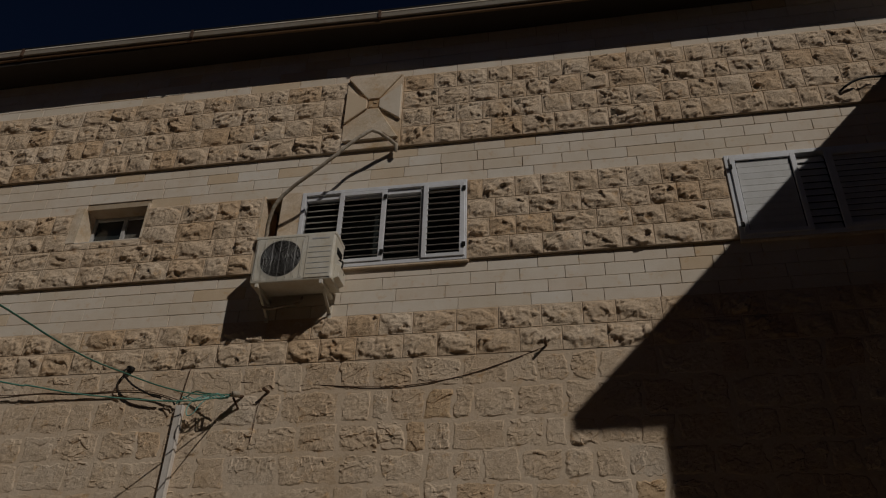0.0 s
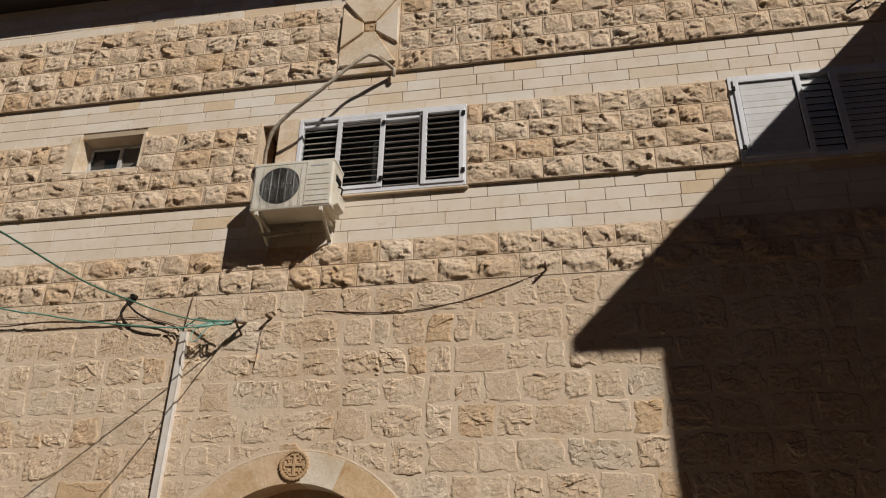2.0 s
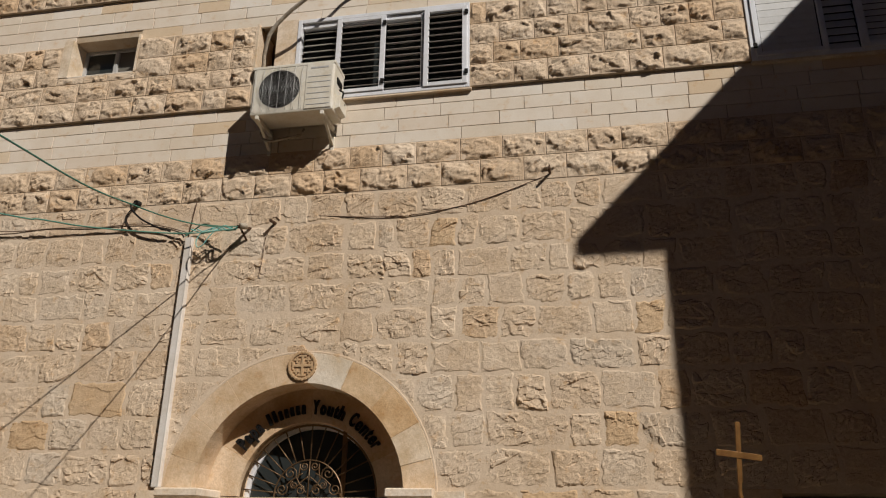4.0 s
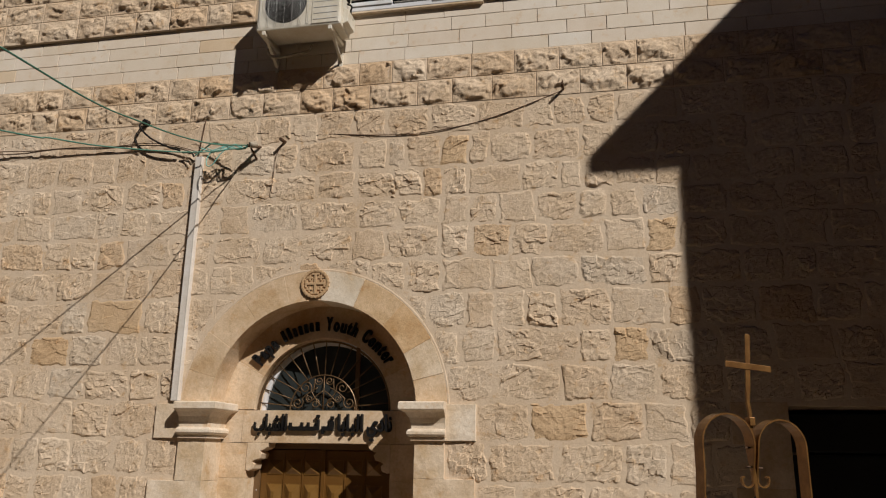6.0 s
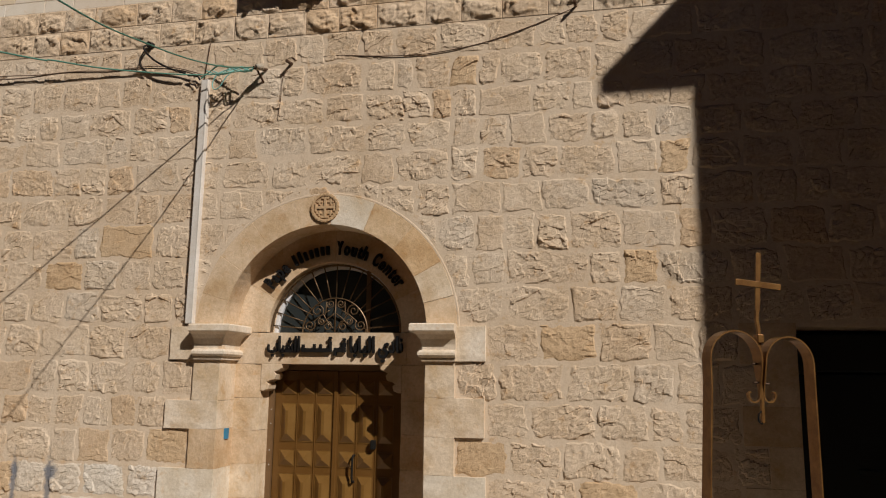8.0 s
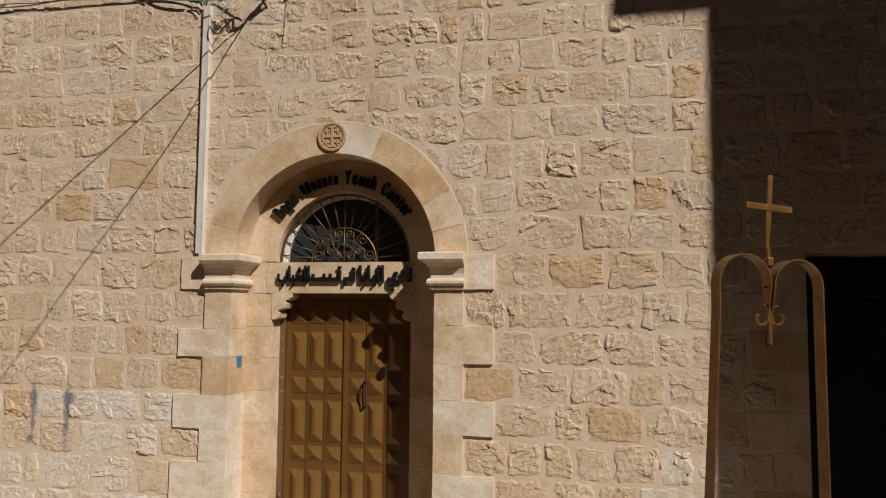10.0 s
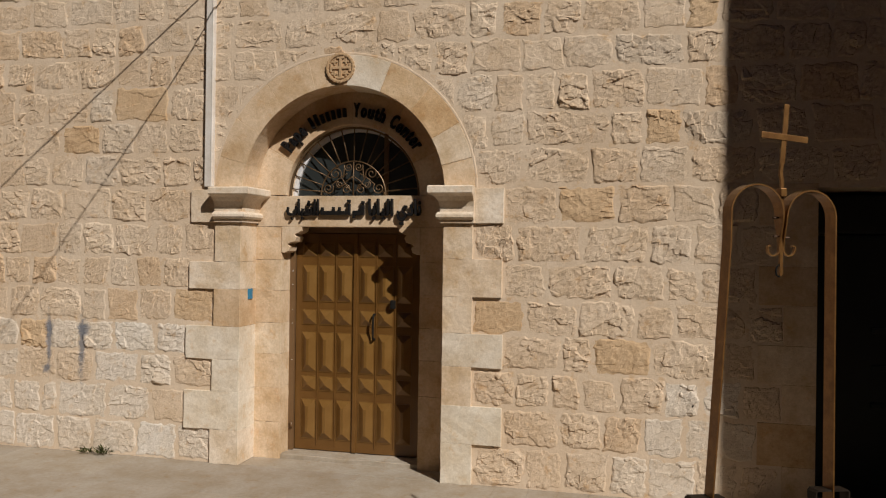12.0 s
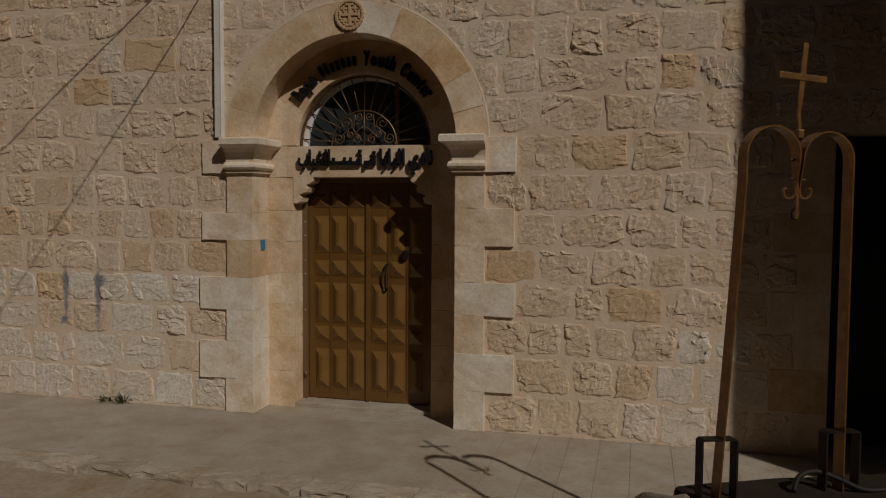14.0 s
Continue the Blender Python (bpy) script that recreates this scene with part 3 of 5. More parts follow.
def scroll(cx, cz, r, turn, start, tail):
    pts = []
    for i in range(22):
        t = i / 21
        a = start + turn * t * 4.2 * math.pi / 1.35
        q = r * (1 - 0.80 * t)
        pts.append((cx + q * math.cos(a), -0.02, cz + q * math.sin(a)))
    if tail:
        pts = smooth_path([(tail[0], -0.02, tail[1]), (0.5 * (tail[0] + pts[0][0]), -0.02, 0.6 * tail[1] + 0.4 * pts[0][2])] + [pts[0]], 5)[:-1] + pts
    return tube(pts, 0.0055, 6)


for sx in (-1, 1):
    for cx, cz, r, tn, st, tail in ((0.245, 0.065, 0.055, 1, 2.4, (0.06, 0.20)), (0.175, 0.20, 0.060, -1, 3.6, (0.02, 0.04)), (0.05, 0.262, 0.042, -1, 0.5, (0.1, 0.16)),
                                    (0.075, 0.058, 0.050, 1, 0.2, (0.01, 0.17)), (0.135, 0.10, 0.034, -1, 1.2, None)):
        b2 = scroll(cx, cz, r, tn, st, tail)
        for v in b2.verts:
            v.co.x *= sx
        part("iron_scroll", b2, M_BRONZE, fan)
part("centre_bar", tube([(0, -0.02, 0.0), (0, -0.02, 0.31)], 0.006, 6), M_BRONZE, fan)

# double door with raised panels
DY = 0.50
door = thing("door_1", (0, 0, 0), "ochre-brown double door with raised pyramid panels, closed", "door", kind="structure")
fr = bmesh.new()
add_box(fr, -3.14, -3.09, DY - 0.03, DY + 0.05, 0.044, 2.17)
add_box(fr, -1.85, -1.80, DY - 0.03, DY + 0.05, 0.044, 2.17)
add_box(fr, -3.09, -1.85, DY - 0.03, DY + 0.05, 2.12, 2.17)
part("door_frame", fr, M_FRAME, door)


def raised(bm, x0, x1, z0, z1, y, h):
    """A raised panel: a thin rim, then four slopes that meet in a ridge or a point."""
    add_box(bm, x0, x1, y - 0.006, y + 0.01, z0, z1)
    w, t = (x1 - x0), (z1 - z0)
    cx, a = (x0 + x1) / 2, min(w, t) / 2 * 0.92
    i = 0.006
    base = [(x0 + i, z0 + i), (x1 - i, z0 + i), (x1 - i, z1 - i), (x0 + i, z1 - i)]
    e = 0.013 if t > w * 1.3 else 0.001
    top = [(cx - e, z0 + a), (cx + e, z0 + a), (cx + e, z1 - a), (cx - e, z1 - a)]
    f = [bm.verts.new((p[0], y - 0.0065, p[1])) for p in base]
    g = [bm.verts.new((p[0], y - 0.0065 - h, p[1])) for p in top]
    for j in range(4):
        bm.faces.new((f[j], f[(j + 1) % 4], g[(j + 1) % 4], g[j]))
    bm.faces.new(g)


ROWS = [(0.155, 0.535), (0.615, 0.755), (0.795, 1.175), (1.245, 1.39), (1.465, 1.815), (1.895, 2.03)]
for x0, x1, cols in ((-3.085, -2.478, (-3.020, -2.845, -2.665)), (-2.472, -1.855, (-2.440, -2.262, -2.075))):
    leaf = part("door_leaf", box(x0, x1, DY, DY + 0.045, 0.05, 2.115, 0.003), M_DOOR, door)
    for cx in cols:
        for z0, z1 in ROWS:
            b2 = bmesh.new()
            raised(b2, cx, cx + 0.148, z0, z1, DY, 0.040)
            bmesh.ops.recalc_face_normals(b2, faces=b2.faces)
            part("panel", b2, M_PANEL_LIT, leaf)
    for cx in cols[1:]:
        part("bead", box(cx - 0.018, cx - 0.010, DY - 0.008, DY, 0.10, 2.09), M_DOOR, leaf)
part("meeting_stile", box(-2.500, -2.462, DY - 0.018, DY - 0.0005, 0.05, 2.115, 0.004), M_DOOR, door)
part("door_handle", tube(smooth_path([(-2.285, DY - 0.004, 1.36), (-2.285, DY - 0.06, 1.35), (-2.287, DY - 0.065, 1.25), (-2.287, DY - 0.06, 1.14), (-2.287, DY - 0.004, 1.13)], 5), 0.010), M_BLACK, door, "black pull handle")
part("door_lock", box(-2.125, -2.085, DY - 0.06, DY - 0.001, 1.42, 1.50, 0.006), M_BLACK, door, "black lock case")
part("hinge_pin", tube([(-3.10, DY - 0.045, 0.26), (-3.10, DY - 0.045, 0.31)], 0.012), M_FRAME, door)
for z in (1.25, 1.38, 1.62, 1.75, 0.9):
    part("screw_head", box(-3.112, -3.104, DY - 0.034, DY - 0.03, z, z + 0.008), M_WHITE, door)

# the lettering
sign = thing("sign_lettering", (AX, 0.28, AZ), "raised black letters on the arch and on the lintel", "sign")


def letter(text, size, m, width=None):
    cu = bpy.data.curves.new("letter", "FONT")
    cu.body, cu.size, cu.extrude, cu.offset = text, size, 0.016, 0.005
    cu.align_x = "CENTER"
    cu.resolution_u = 3
    t = bpy.data.objects.new("letter", cu)
    scene.collection.objects.link(t)
    me = bpy.data.meshes.new_from_object(t.evaluated_get(bpy.context.evaluated_depsgraph_get()))
    bpy.data.objects.remove(t)
    bpy.data.curves.remove(cu)
    xs = [v.co.x for v in me.vertices] or [0, 1]
    k = width / (max(xs) - min(xs)) if width else 1
    mid = (max(xs) + min(xs)) / 2
    for v in me.vertices:
        v.co = m @ Vector(((v.co.x - mid) * k, v.co.y, v.co.z))
    me.materials.append(M_LETTER)
    ob = new("letter", me)
    ob.parent = sign
    return ob


def on_arch(a, r):
    c, s = math.cos(radians(a)), math.sin(radians(a))
    return Matrix.Translation((r * c, -0.02, r * s)) @ Matrix.Rotation(radians(90 - a), 4, "Y") @ Matrix.Rotation(radians(90), 4, "X")


WIDE = {"a": 1.0, "p": 1.05, "P": 1.1, "Y": 1.15, "o": 1.05, "u": 1.05, "t": 0.7, "h": 1.05, "C": 1.15, "e": 1.0, "n": 1.05, "r": 0.75, "F": 1.0, " ": 0.75, "|": 0.85}
line = "Papa ||||||| Youth Center"       # the bars stand for a name
total = sum(WIDE[c] for c in line)
at = 0.0
for c in line:
    a = 147 - (147 - 33) * (at + WIDE[c] / 2) / total
    at += WIDE[c]
    if c == " ":
        continue
    if c == "|":
        bm = box(-0.015, 0.015, -0.014, 0.014, 0.0, 0.082 if a < 116 else 0.11)
        bmesh.ops.transform(bm, matrix=on_arch(a, 0.715) @ Matrix.Rotation(radians(-90), 4, "X"), verts=bm.verts)
        part("bar", bm, M_LETTER, sign)
    else:
        letter(c, 0.175, on_arch(a, 0.715), 0.050 * WIDE[c])
low = Matrix.Rotation(radians(90), 4, "X")
for word, x, w in (("\ufef1\ufea9\ufe8e\ufee7", 0.555, 0.225), ("\ufe8e\ufe91\ufe8e\ufe92\ufedf\ufe8d", 0.29, 0.235), ("\ufe8f\ufe8e\ufe92\ufeb8\ufee0\ufedf", -0.465, 0.315)):
    letter(word, 0.20, Matrix.Translation((x, -0.026, -0.185)) @ low, w)
# a name, as a low bar with uprights and two small ones above
for x0, x1, z0, z1 in ((-0.285, 0.0, -0.185, -0.148), (0.025, 0.135, -0.185, -0.145), (-0.285, -0.26, -0.148, -0.115), (-0.175, -0.153, -0.148, -0.112),
                       (-0.115, -0.093, -0.148, -0.112), (-0.022, 0.0, -0.148, -0.085), (0.025, 0.047, -0.215, -0.185), (0.10, 0.135, -0.145, -0.095),
                       (-0.03, 0.0, -0.07, -0.045), (0.105, 0.135, -0.082, -0.058)):
    part("bar", box(x0, x1, -0.042, -0.010, z0, z1, 0.003), M_LETTER, sign)

# ---- windows ----
def slat_bank(parent, x0, x1, z0, z1, y, count, tilt, mat, cover=0.5):
    p = (z1 - z0) / count
    for i in range(count):
        z = z0 + p * (i + 0.5)
        b2 = box(x0, x1, -0.004, 0.004, -p * cover, p * cover, 0.0015)
        bmesh.ops.transform(b2, matrix=Matrix.Translation((0, y, z)) @ Matrix.Rotation(radians(tilt + random.uniform(-2, 2)), 4, "X"), verts=b2.verts)
        part("slat", b2, mat, parent)


def leaf_frame(parent, x0, x1, z0, z1, y, w=0.052):
    b2 = bmesh.new()
    add_box(b2, x0, x0 + w, y, y + 0.03, z0, z1, 0.004)
    add_box(b2, x1 - w, x1, y, y + 0.03, z0, z1, 0.004)
    add_box(b2, x0 + w, x1 - w, y + 0.001, y + 0.029, z0, z0 + w * 0.8, 0.003)
    add_box(b2, x0 + w, x1 - w, y + 0.001, y + 0.029, z1 - w * 0.8, z1, 0.003)
    return part("leaf_frame", b2, M_WHITE, parent)


def outer_frame(parent, x0, x1, z0, z1, y, w=0.045):
    b2 = bmesh.new()
    add_box(b2, x0, x0 + w, y, y + 0.09, z0, z1, 0.004)
    add_box(b2, x1 - w, x1, y, y + 0.09, z0, z1, 0.004)
    add_box(b2, x0 + w, x1 - w, y, y + 0.09, z1 - w, z1, 0.004)
    add_box(b2, x0 + w, x1 - w, y, y + 0.09, z0, z0 + w, 0.004)
    part("window_frame", b2, M_WHITE, parent)


def hinge(parent, x, z, y):
    part("hinge", box(x - 0.018, x + 0.018, y - 0.016, y, z - 0.026, z + 0.026, 0.004), M_BLACK, parent, "small black hinge")


random.seed(11)
w1 = thing("window_1", (0, 0, 0), "white aluminium window with open louvred shutters in four bays", "window", kind="structure")
x0, x1, z0, z1 = WIN_1
outer_frame(w1, x0, x1, z0, z1, -0.045)
part("pane", box(x0 + 0.02, x1 - 0.02, 0.12, 0.128, z0 + 0.02, z1 - 0.02), M_GLASS, w1)
slat_bank(w1, -2.74, -2.36, z0 + 0.06, z1 - 0.10, 0.02, 11, -48, M_LOUVRE)
leaf_frame(w1, -2.36, -1.835, z0 + 0.05, z1 - 0.055, -0.058)
slat_bank(w1, -2.31, -1.885, z0 + 0.10, z1 - 0.11, -0.030, 11, -58, M_LOUVRE)
slat_bank(w1, -1.835, -1.445, z0 + 0.06, z1 - 0.10, 0.018, 11, -66, M_LOUVRE)
part("stile", box(-1.465, -1.435, -0.03, 0.03, z0 + 0.046, z1 - 0.046, 0.003), M_SLAT, w1)
part("head_box", box(-2.75, -1.44, -0.02, 0.04, z1 - 0.10, z1 - 0.046), M_WHITE, w1)
leaf_frame(w1, -1.43, -0.985, z0 + 0.04, z1 - 0.045, -0.060)
slat_bank(w1, -1.38, -1.035, z0 + 0.09, z1 - 0.10, -0.032, 11, -60, M_LOUVRE)
for hx, hz in ((-1.845, 7.12), (-1.845, 6.42), (-0.992, 7.15), (-0.992, 6.44)):
    hinge(w1, hx, hz, -0.060)
part("window_sill", box(x0, x1 + 0.02, -0.042, 0.12, z0 - 0.022, z0 - 0.001, 0.004), M_DRESSED, w1, "limestone sill")

w2 = thing("window_2", (0, 0, 0), "white aluminium window with closed grey louvred shutters", "window", kind="structure")
x0, x1, z0, z1 = WIN_2
outer_frame(w2, x0, x1, z0, z1, -0.045)
part("pane", box(x0 + 0.02, x1 - 0.02, 0.12, 0.128, z0 + 0.02, z1 - 0.02), M_GLASS, w2)
leaf_frame(w2, 1.705, 2.33, z0 + 0.04, z1 - 0.045, -0.062, 0.05)
slat_bank(w2, 1.765, 2.27, z0 + 0.085, z1 - 0.09, -0.035, 11, 3, M_PALESLAT, 0.465)
slat_bank(w2, 2.33, 2.60, z0 + 0.06, z1 - 0.07, 0.0, 11, -16, M_PALESLAT)
leaf_frame(w2, 2.60, 3.35, z0 + 0.04, z1 - 0.045, -0.060, 0.07)
slat_bank(w2, 2.68, 3.27, z0 + 0.10, z1 - 0.10, -0.03, 12, -14, M_PALESLAT)
slat_bank(w2, 3.35, 4.24, z0 + 0.06, z1 - 0.07, 0.0, 11, -14, M_PALESLAT)
for hz in (7.12, 6.42):
    hinge(w2, 1.700, hz, -0.062)
part("window_sill", box(x0, x1 + 0.02, -0.042, 0.12, z0 - 0.022, z0 - 0.001, 0.004), M_DRESSED, w2, "limestone sill")

w3 = thing("window_3", (0, 0, 0), "small deep-set sliding aluminium window with dark panes", "window", kind="structure")
x0, x1, z0, z1 = SMALL_WIN
lining = bmesh.new()
add_box(lining, x0 - 0.11, x0 + 0.005, -0.034, 0.30, z0, z1)
add_box(lining, x1 - 0.005, x1 + 0.02, -0.034, 0.30, z0, z1)
part("stone_lining", lining, M_DRESSED, w3)
part("window_sill", box(x0, x1, -0.030, 0.30, z0 - 0.012, z0 + 0.004, 0.003), M_SMOOTH, w3)
b2 = bmesh.new()
add_box(b2, x0, x0 + 0.04, 0.19, 0.24, z0 + 0.005, z1 - 0.005, 0.003)
add_box(b2, x1 - 0.03, x1, 0.19, 0.24, z0 + 0.005, z1 - 0.005, 0.003)
add_box(b2, x0 + 0.04, x1 - 0.03, 0.191, 0.239, z0 + 0.005, z0 + 0.04, 0.003)
add_box(b2, x0 + 0.04, x1 - 0.03, 0.191, 0.239, z1 - 0.04, z1 - 0.005, 0.003)
add_box(b2, -5.09, -5.045, 0.185, 0.235, z0 + 0.04, z1 - 0.04, 0.003)
part("window_frame", b2, M_SLAT, w3, "grey aluminium sliding frame")
for a, b in ((x0 + 0.04, -5.09), (-5.045, x1 - 0.03)):
    part("pane", box(a, b, 0.215, 0.221, z0 + 0.04, z1 - 0.04), M_GLASS if a < -5.2 else M_GREYPANE, w3)
part("curtain", box(-5.04, x1 - 0.04, 0.25, 0.265, z0 + 0.05, z1 - 0.05), M_CURTAIN, w3)

slot = thing("window_4", (0, 0, 0), "narrow unglazed slot opening with a dark inside", "window", kind="structure")
x0, x1, z0, z1 = SLOT
b2 = bmesh.new()
add_box(b2, x0 - 0.02, x0 + 0.004, -0.034, 0.35, z0, z1 - 0.004)
add_box(b2, x1 - 0.004, x1 + 0.23, -0.036, 0.35, 6.285, z1)
part("stone_lining", b2, M_DRESSED, slot)
part("slot_back", box(x0, x1, 0.36, 0.38, z0, z1), M_FRAME, slot)

# dark doorway in the shaded end of the wall
x0, x1, z0, z1 = DARK_DOOR
ds = thing("doorway_quoins", (0, 0, 0), "dressed limestone blocks beside a dark doorway", "door surround", kind="structure")
for k, (a, b) in enumerate(zip(Z_LOW[:8], Z_LOW[1:9])):
    part("stone_block", box(1.42 - (0.42 if k % 2 else 0.24), 1.419, -0.010, 0.45, a + 0.0005, b - 0.0005, 0.002), M_WARM, ds)
dd = thing("door_2", (0, 0, 0), "door deep in a square doorway, shade put into its near-black colour", "door", kind="structure")
# leaf, panel, rails and frame: the doorway's deep shade is in their colour
part("door_leaf", box(x0 + 0.05, x1 - 0.05, 0.45, 0.5, 0.0, z1 - 0.36), M_DARKFILL, dd)
part("head_panel", box(x0 + 0.05, x1 - 0.05, 0.40, 0.47, z1 - 0.34, z1 - 0.03, 0.01), M_DARKFILL, dd)
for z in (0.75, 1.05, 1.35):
    part("rail", box(x0 + 0.5, x1 - 0.3, 0.42, 0.45, z, z + 0.04, 0.004), M_DARKFILL, dd)
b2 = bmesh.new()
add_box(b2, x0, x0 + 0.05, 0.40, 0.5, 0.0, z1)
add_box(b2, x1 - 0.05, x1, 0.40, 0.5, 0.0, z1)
part("door_frame", b2, M_DARKFILL, dd)

# ---- the cross panel in the upper band ----
panel = thing("carved_stone", (-2.09, -0.03, 8.40), "square limestone panel carved with a flared cross", "carving")
part("slab", box(-0.345, 0.345, -0.012, 0.02, -0.555, 0.555, 0.004), M_DRESSED, panel)
for k, L in ((0, 0.53), (1, 0.335), (2, 0.545), (3, 0.335)):
    wd = 0.27 if k % 2 else 0.325
    b2 = prism([(-0.065, 0.075), (0.065, 0.075), (wd, L), (-wd, L)], -0.045, -0.005, 0.006)
    bmesh.ops.transform(b2, matrix=Matrix.Translation((0, 0, 0.10)) @ Matrix.Rotation(radians(90 * k), 4, "Y"), verts=b2.verts)
    for v in b2.verts:
        v.co.z = max(min(v.co.z, 0.53), -0.545)
    part("cross_arm", b2, M_SMOOTH if k % 2 else M_DRESSED, panel)
b2 = bmesh.new()
add_box(b2, -0.062, 0.062, -0.03, -0.005, 0.045, 0.155, 0.003)
part("boss", b2, M_CARVED, panel)
b2 = bmesh.new()
add_box(b2, -0.045, -0.008, -0.038, -0.03, 0.055, 0.095, 0.002)
add_box(b2, 0.008, 0.045, -0.038, -0.03, 0.105, 0.145, 0.002)
part("boss_relief", b2, M_DRESSED, panel)

# ---- air conditioner ----
ac = thing("air_conditioner", (-3.075, -0.375, 5.955), "ivory outdoor air-conditioning unit on wall brackets", "air conditioner")
W, H, D = 0.84, 0.54, 0.29
part("casing", box(0, W, 0, D, 0, H, 0.012), M_AC, ac)
part("fan_well", disc(0.212, -0.004, 0.012, 36), M_BLACK, ac).location = (0.285, 0, 0.27)
fanp = part("fan_blades", bmesh.new(), M_DARKFILL, ac)
b2 = bmesh.new()
for k in range(3):
    pts = []
    for i in range(8):
        a = radians(120 * k + i * 9)
        pts.append((0.185 * math.cos(a), 0.185 * math.sin(a)))
    inner = [(0.05 * math.cos(radians(120 * k + a)), 0.05 * math.sin(radians(120 * k + a))) for a in (70, -5)]
    o = pts + inner
    vs = [b2.verts.new((x, -0.006 - 0.004 * (j / len(o)), z)) for j, (x, z) in enumerate(o)]
    b2.faces.new(vs[::-1])
r = bmesh.ops.extrude_face_region(b2, geom=list(b2.faces))
bmesh.ops.translate(b2, verts=[v for v in r["geom"] if isinstance(v, bmesh.types.BMVert)], vec=(0, -0.003, 0))
b2.to_mesh(fanp.data)
b2.free()
fanp.location = (0.285, 0, 0.27)
part("fan_hub", disc(0.05, -0.016, -0.004, 20), M_DARKFILL, ac).location = (0.285, 0, 0.27)
g = bmesh.new()
for rr in [0.03 + 0.0155 * i for i in range(13)]:
    pts = [(rr * math.cos(2 * math.pi * i / 28), -0.022, rr * math.sin(2 * math.pi * i / 28)) for i in range(29)]
    sweep(g, pts, circle(0.0015, 4))
bmesh.ops.recalc_face_normals(g, faces=g.faces)
part("grille_rings", g, M_SLAT, ac).location = (0.285, 0, 0.27)
for i in range(7):
    xx = 0.045 + i * 0.080
    part("grille_bar", tube([(xx, -0.005, 0.03), (xx, -0.028, 0.06), (xx, -0.028, 0.48), (xx, -0.005, 0.51)], 0.0018, 6), M_SLAT, ac)
part("grille_frame", prism([(0.02, 0.02), (0.55, 0.02), (0.55, 0.52), (0.02, 0.52)], -0.002, 0.002), M_AC, ac)
fp = part("front_panel", box(0.555, 0.825, -0.008, 0.0, 0.02, 0.525, 0.004), M_AC, ac)
for i in range(6):
    part("rib", box(0.575, 0.805, -0.011, -0.0075, 0.06 + i * 0.062, 0.066 + i * 0.062), M_SLAT, fp)
part("brand_strip", box(0.60, 0.78, -0.0105, -0.0078, 0.465, 0.482), M_SLAT, fp, "small grey strip")
part("top_lid", box(-0.006, W + 0.006, -0.006, D + 0.004, H - 0.03, H + 0.004, 0.006), M_AC, ac)
sc = part("valve_cover", prism([(0, 0), (0.05, 0.02), (0.055, 0.14), (0, 0.17)], 0.06, 0.26, 0.004), M_AC, ac)
sc.location = (W, 0, 0.03)
part("handle_recess", prism([(0, 0), (0.014, 0.01), (0.014, 0.06), (0, 0.075)], 0.08, 0.21), M_BLACK, ac).location = (W, 0, 0.33)
part("valve_pipe", tube(smooth_path([(W + 0.005, 0.16, 0.30), (W + 0.05, 0.15, 0.26), (W + 0.04, 0.16, 0.20), (W + 0.05, 0.20, 0.14)], 5), 0.009), M_BLACK, ac)
for bx in (0.06, 0.72):
    br = part("bracket", box(bx, bx + 0.035, 0.0, 0.37, -0.045, -0.004, 0.003), M_AC, ac)
    part("brace", sweep(bmesh.new(), [(bx + 0.018, 0.05, -0.03), (bx + 0.018, 0.355, -0.20)], [(-0.016, -0.004), (0.016, -0.004), (0.016, 0.004), (-0.016, 0.004)]), M_AC, br)
    part("wall_rail", box(bx, bx + 0.035, 0.355, 0.372, -0.25, 0.02, 0.002), M_AC, br)
part("drain_hose", tube(smooth_path([(0.02, 0.27, 0.02), (0.03, 0.25, -0.10), (0.14, 0.22, -0.17), (0.30, 0.24, -0.14), (0.42, 0.30, -0.08), (0.44, 0.33, -0.004)], 6), 0.013), M_WRAP, ac, "grey drain hose")

ap = thing("insulated_pipe", (0, 0, 0), "dirty wrapped refrigerant pipe looping up to a wall hook", "pipe")
path = smooth_path([(-3.12, -0.08, 6.46), (-3.10, -0.14, 6.69), (-3.037, -0.24, 6.887), (-2.90, -0.30, 7.086), (-2.467, -0.38, 7.385), (-2.181, -0.37, 7.665), (-2.016, -0.33, 7.835),
                    (-1.95, -0.28, 7.862), (-1.887, -0.22, 7.857), (-1.765, -0.06, 7.832)], 8)
path = [p + Vector((noise.noise(p * 9), 0, noise.noise(p * 9 + Vector((5, 0, 0))))) * 0.008 for p in path]
part("wrapped_hose", tube(path, 0.021), M_WRAP, ap)
part("copper_bend", tube([(-2.0, -0.33, 7.862), (-1.89, -0.23, 7.884), (-1.77, -0.07, 7.858)], 0.010), M_RUST, ap)
part("loose_end", tube(smooth_path([(-1.775, -0.07, 7.845), (-1.765, -0.08, 7.79), (-1.775, -0.06, 7.74)], 5), 0.022), M_WRAP, ap, "frayed wrapping")
part("wall_hook", tube([(-1.77, 0.02, 7.87), (-1.77, -0.08, 7.87)], 0.012), M_RUST, ap)

# ---- conduit, cables and hooks on the wall ----
con = thing("cable_conduit", (-3.72, -0.02, 2.52), "white plastic cable trunking standing on the wall", "conduit")
part("trunking", box(-0.038, 0.038, -0.035, 0.02, 0.0, 2.33, 0.006), M_PVC, con)
part("cover_edge", box(0.026, 0.034, -0.04, -0.034, 0.0, 2.33), M_PVC, con)
HOOK = Vector((-3.17, -0.16, 4.885))
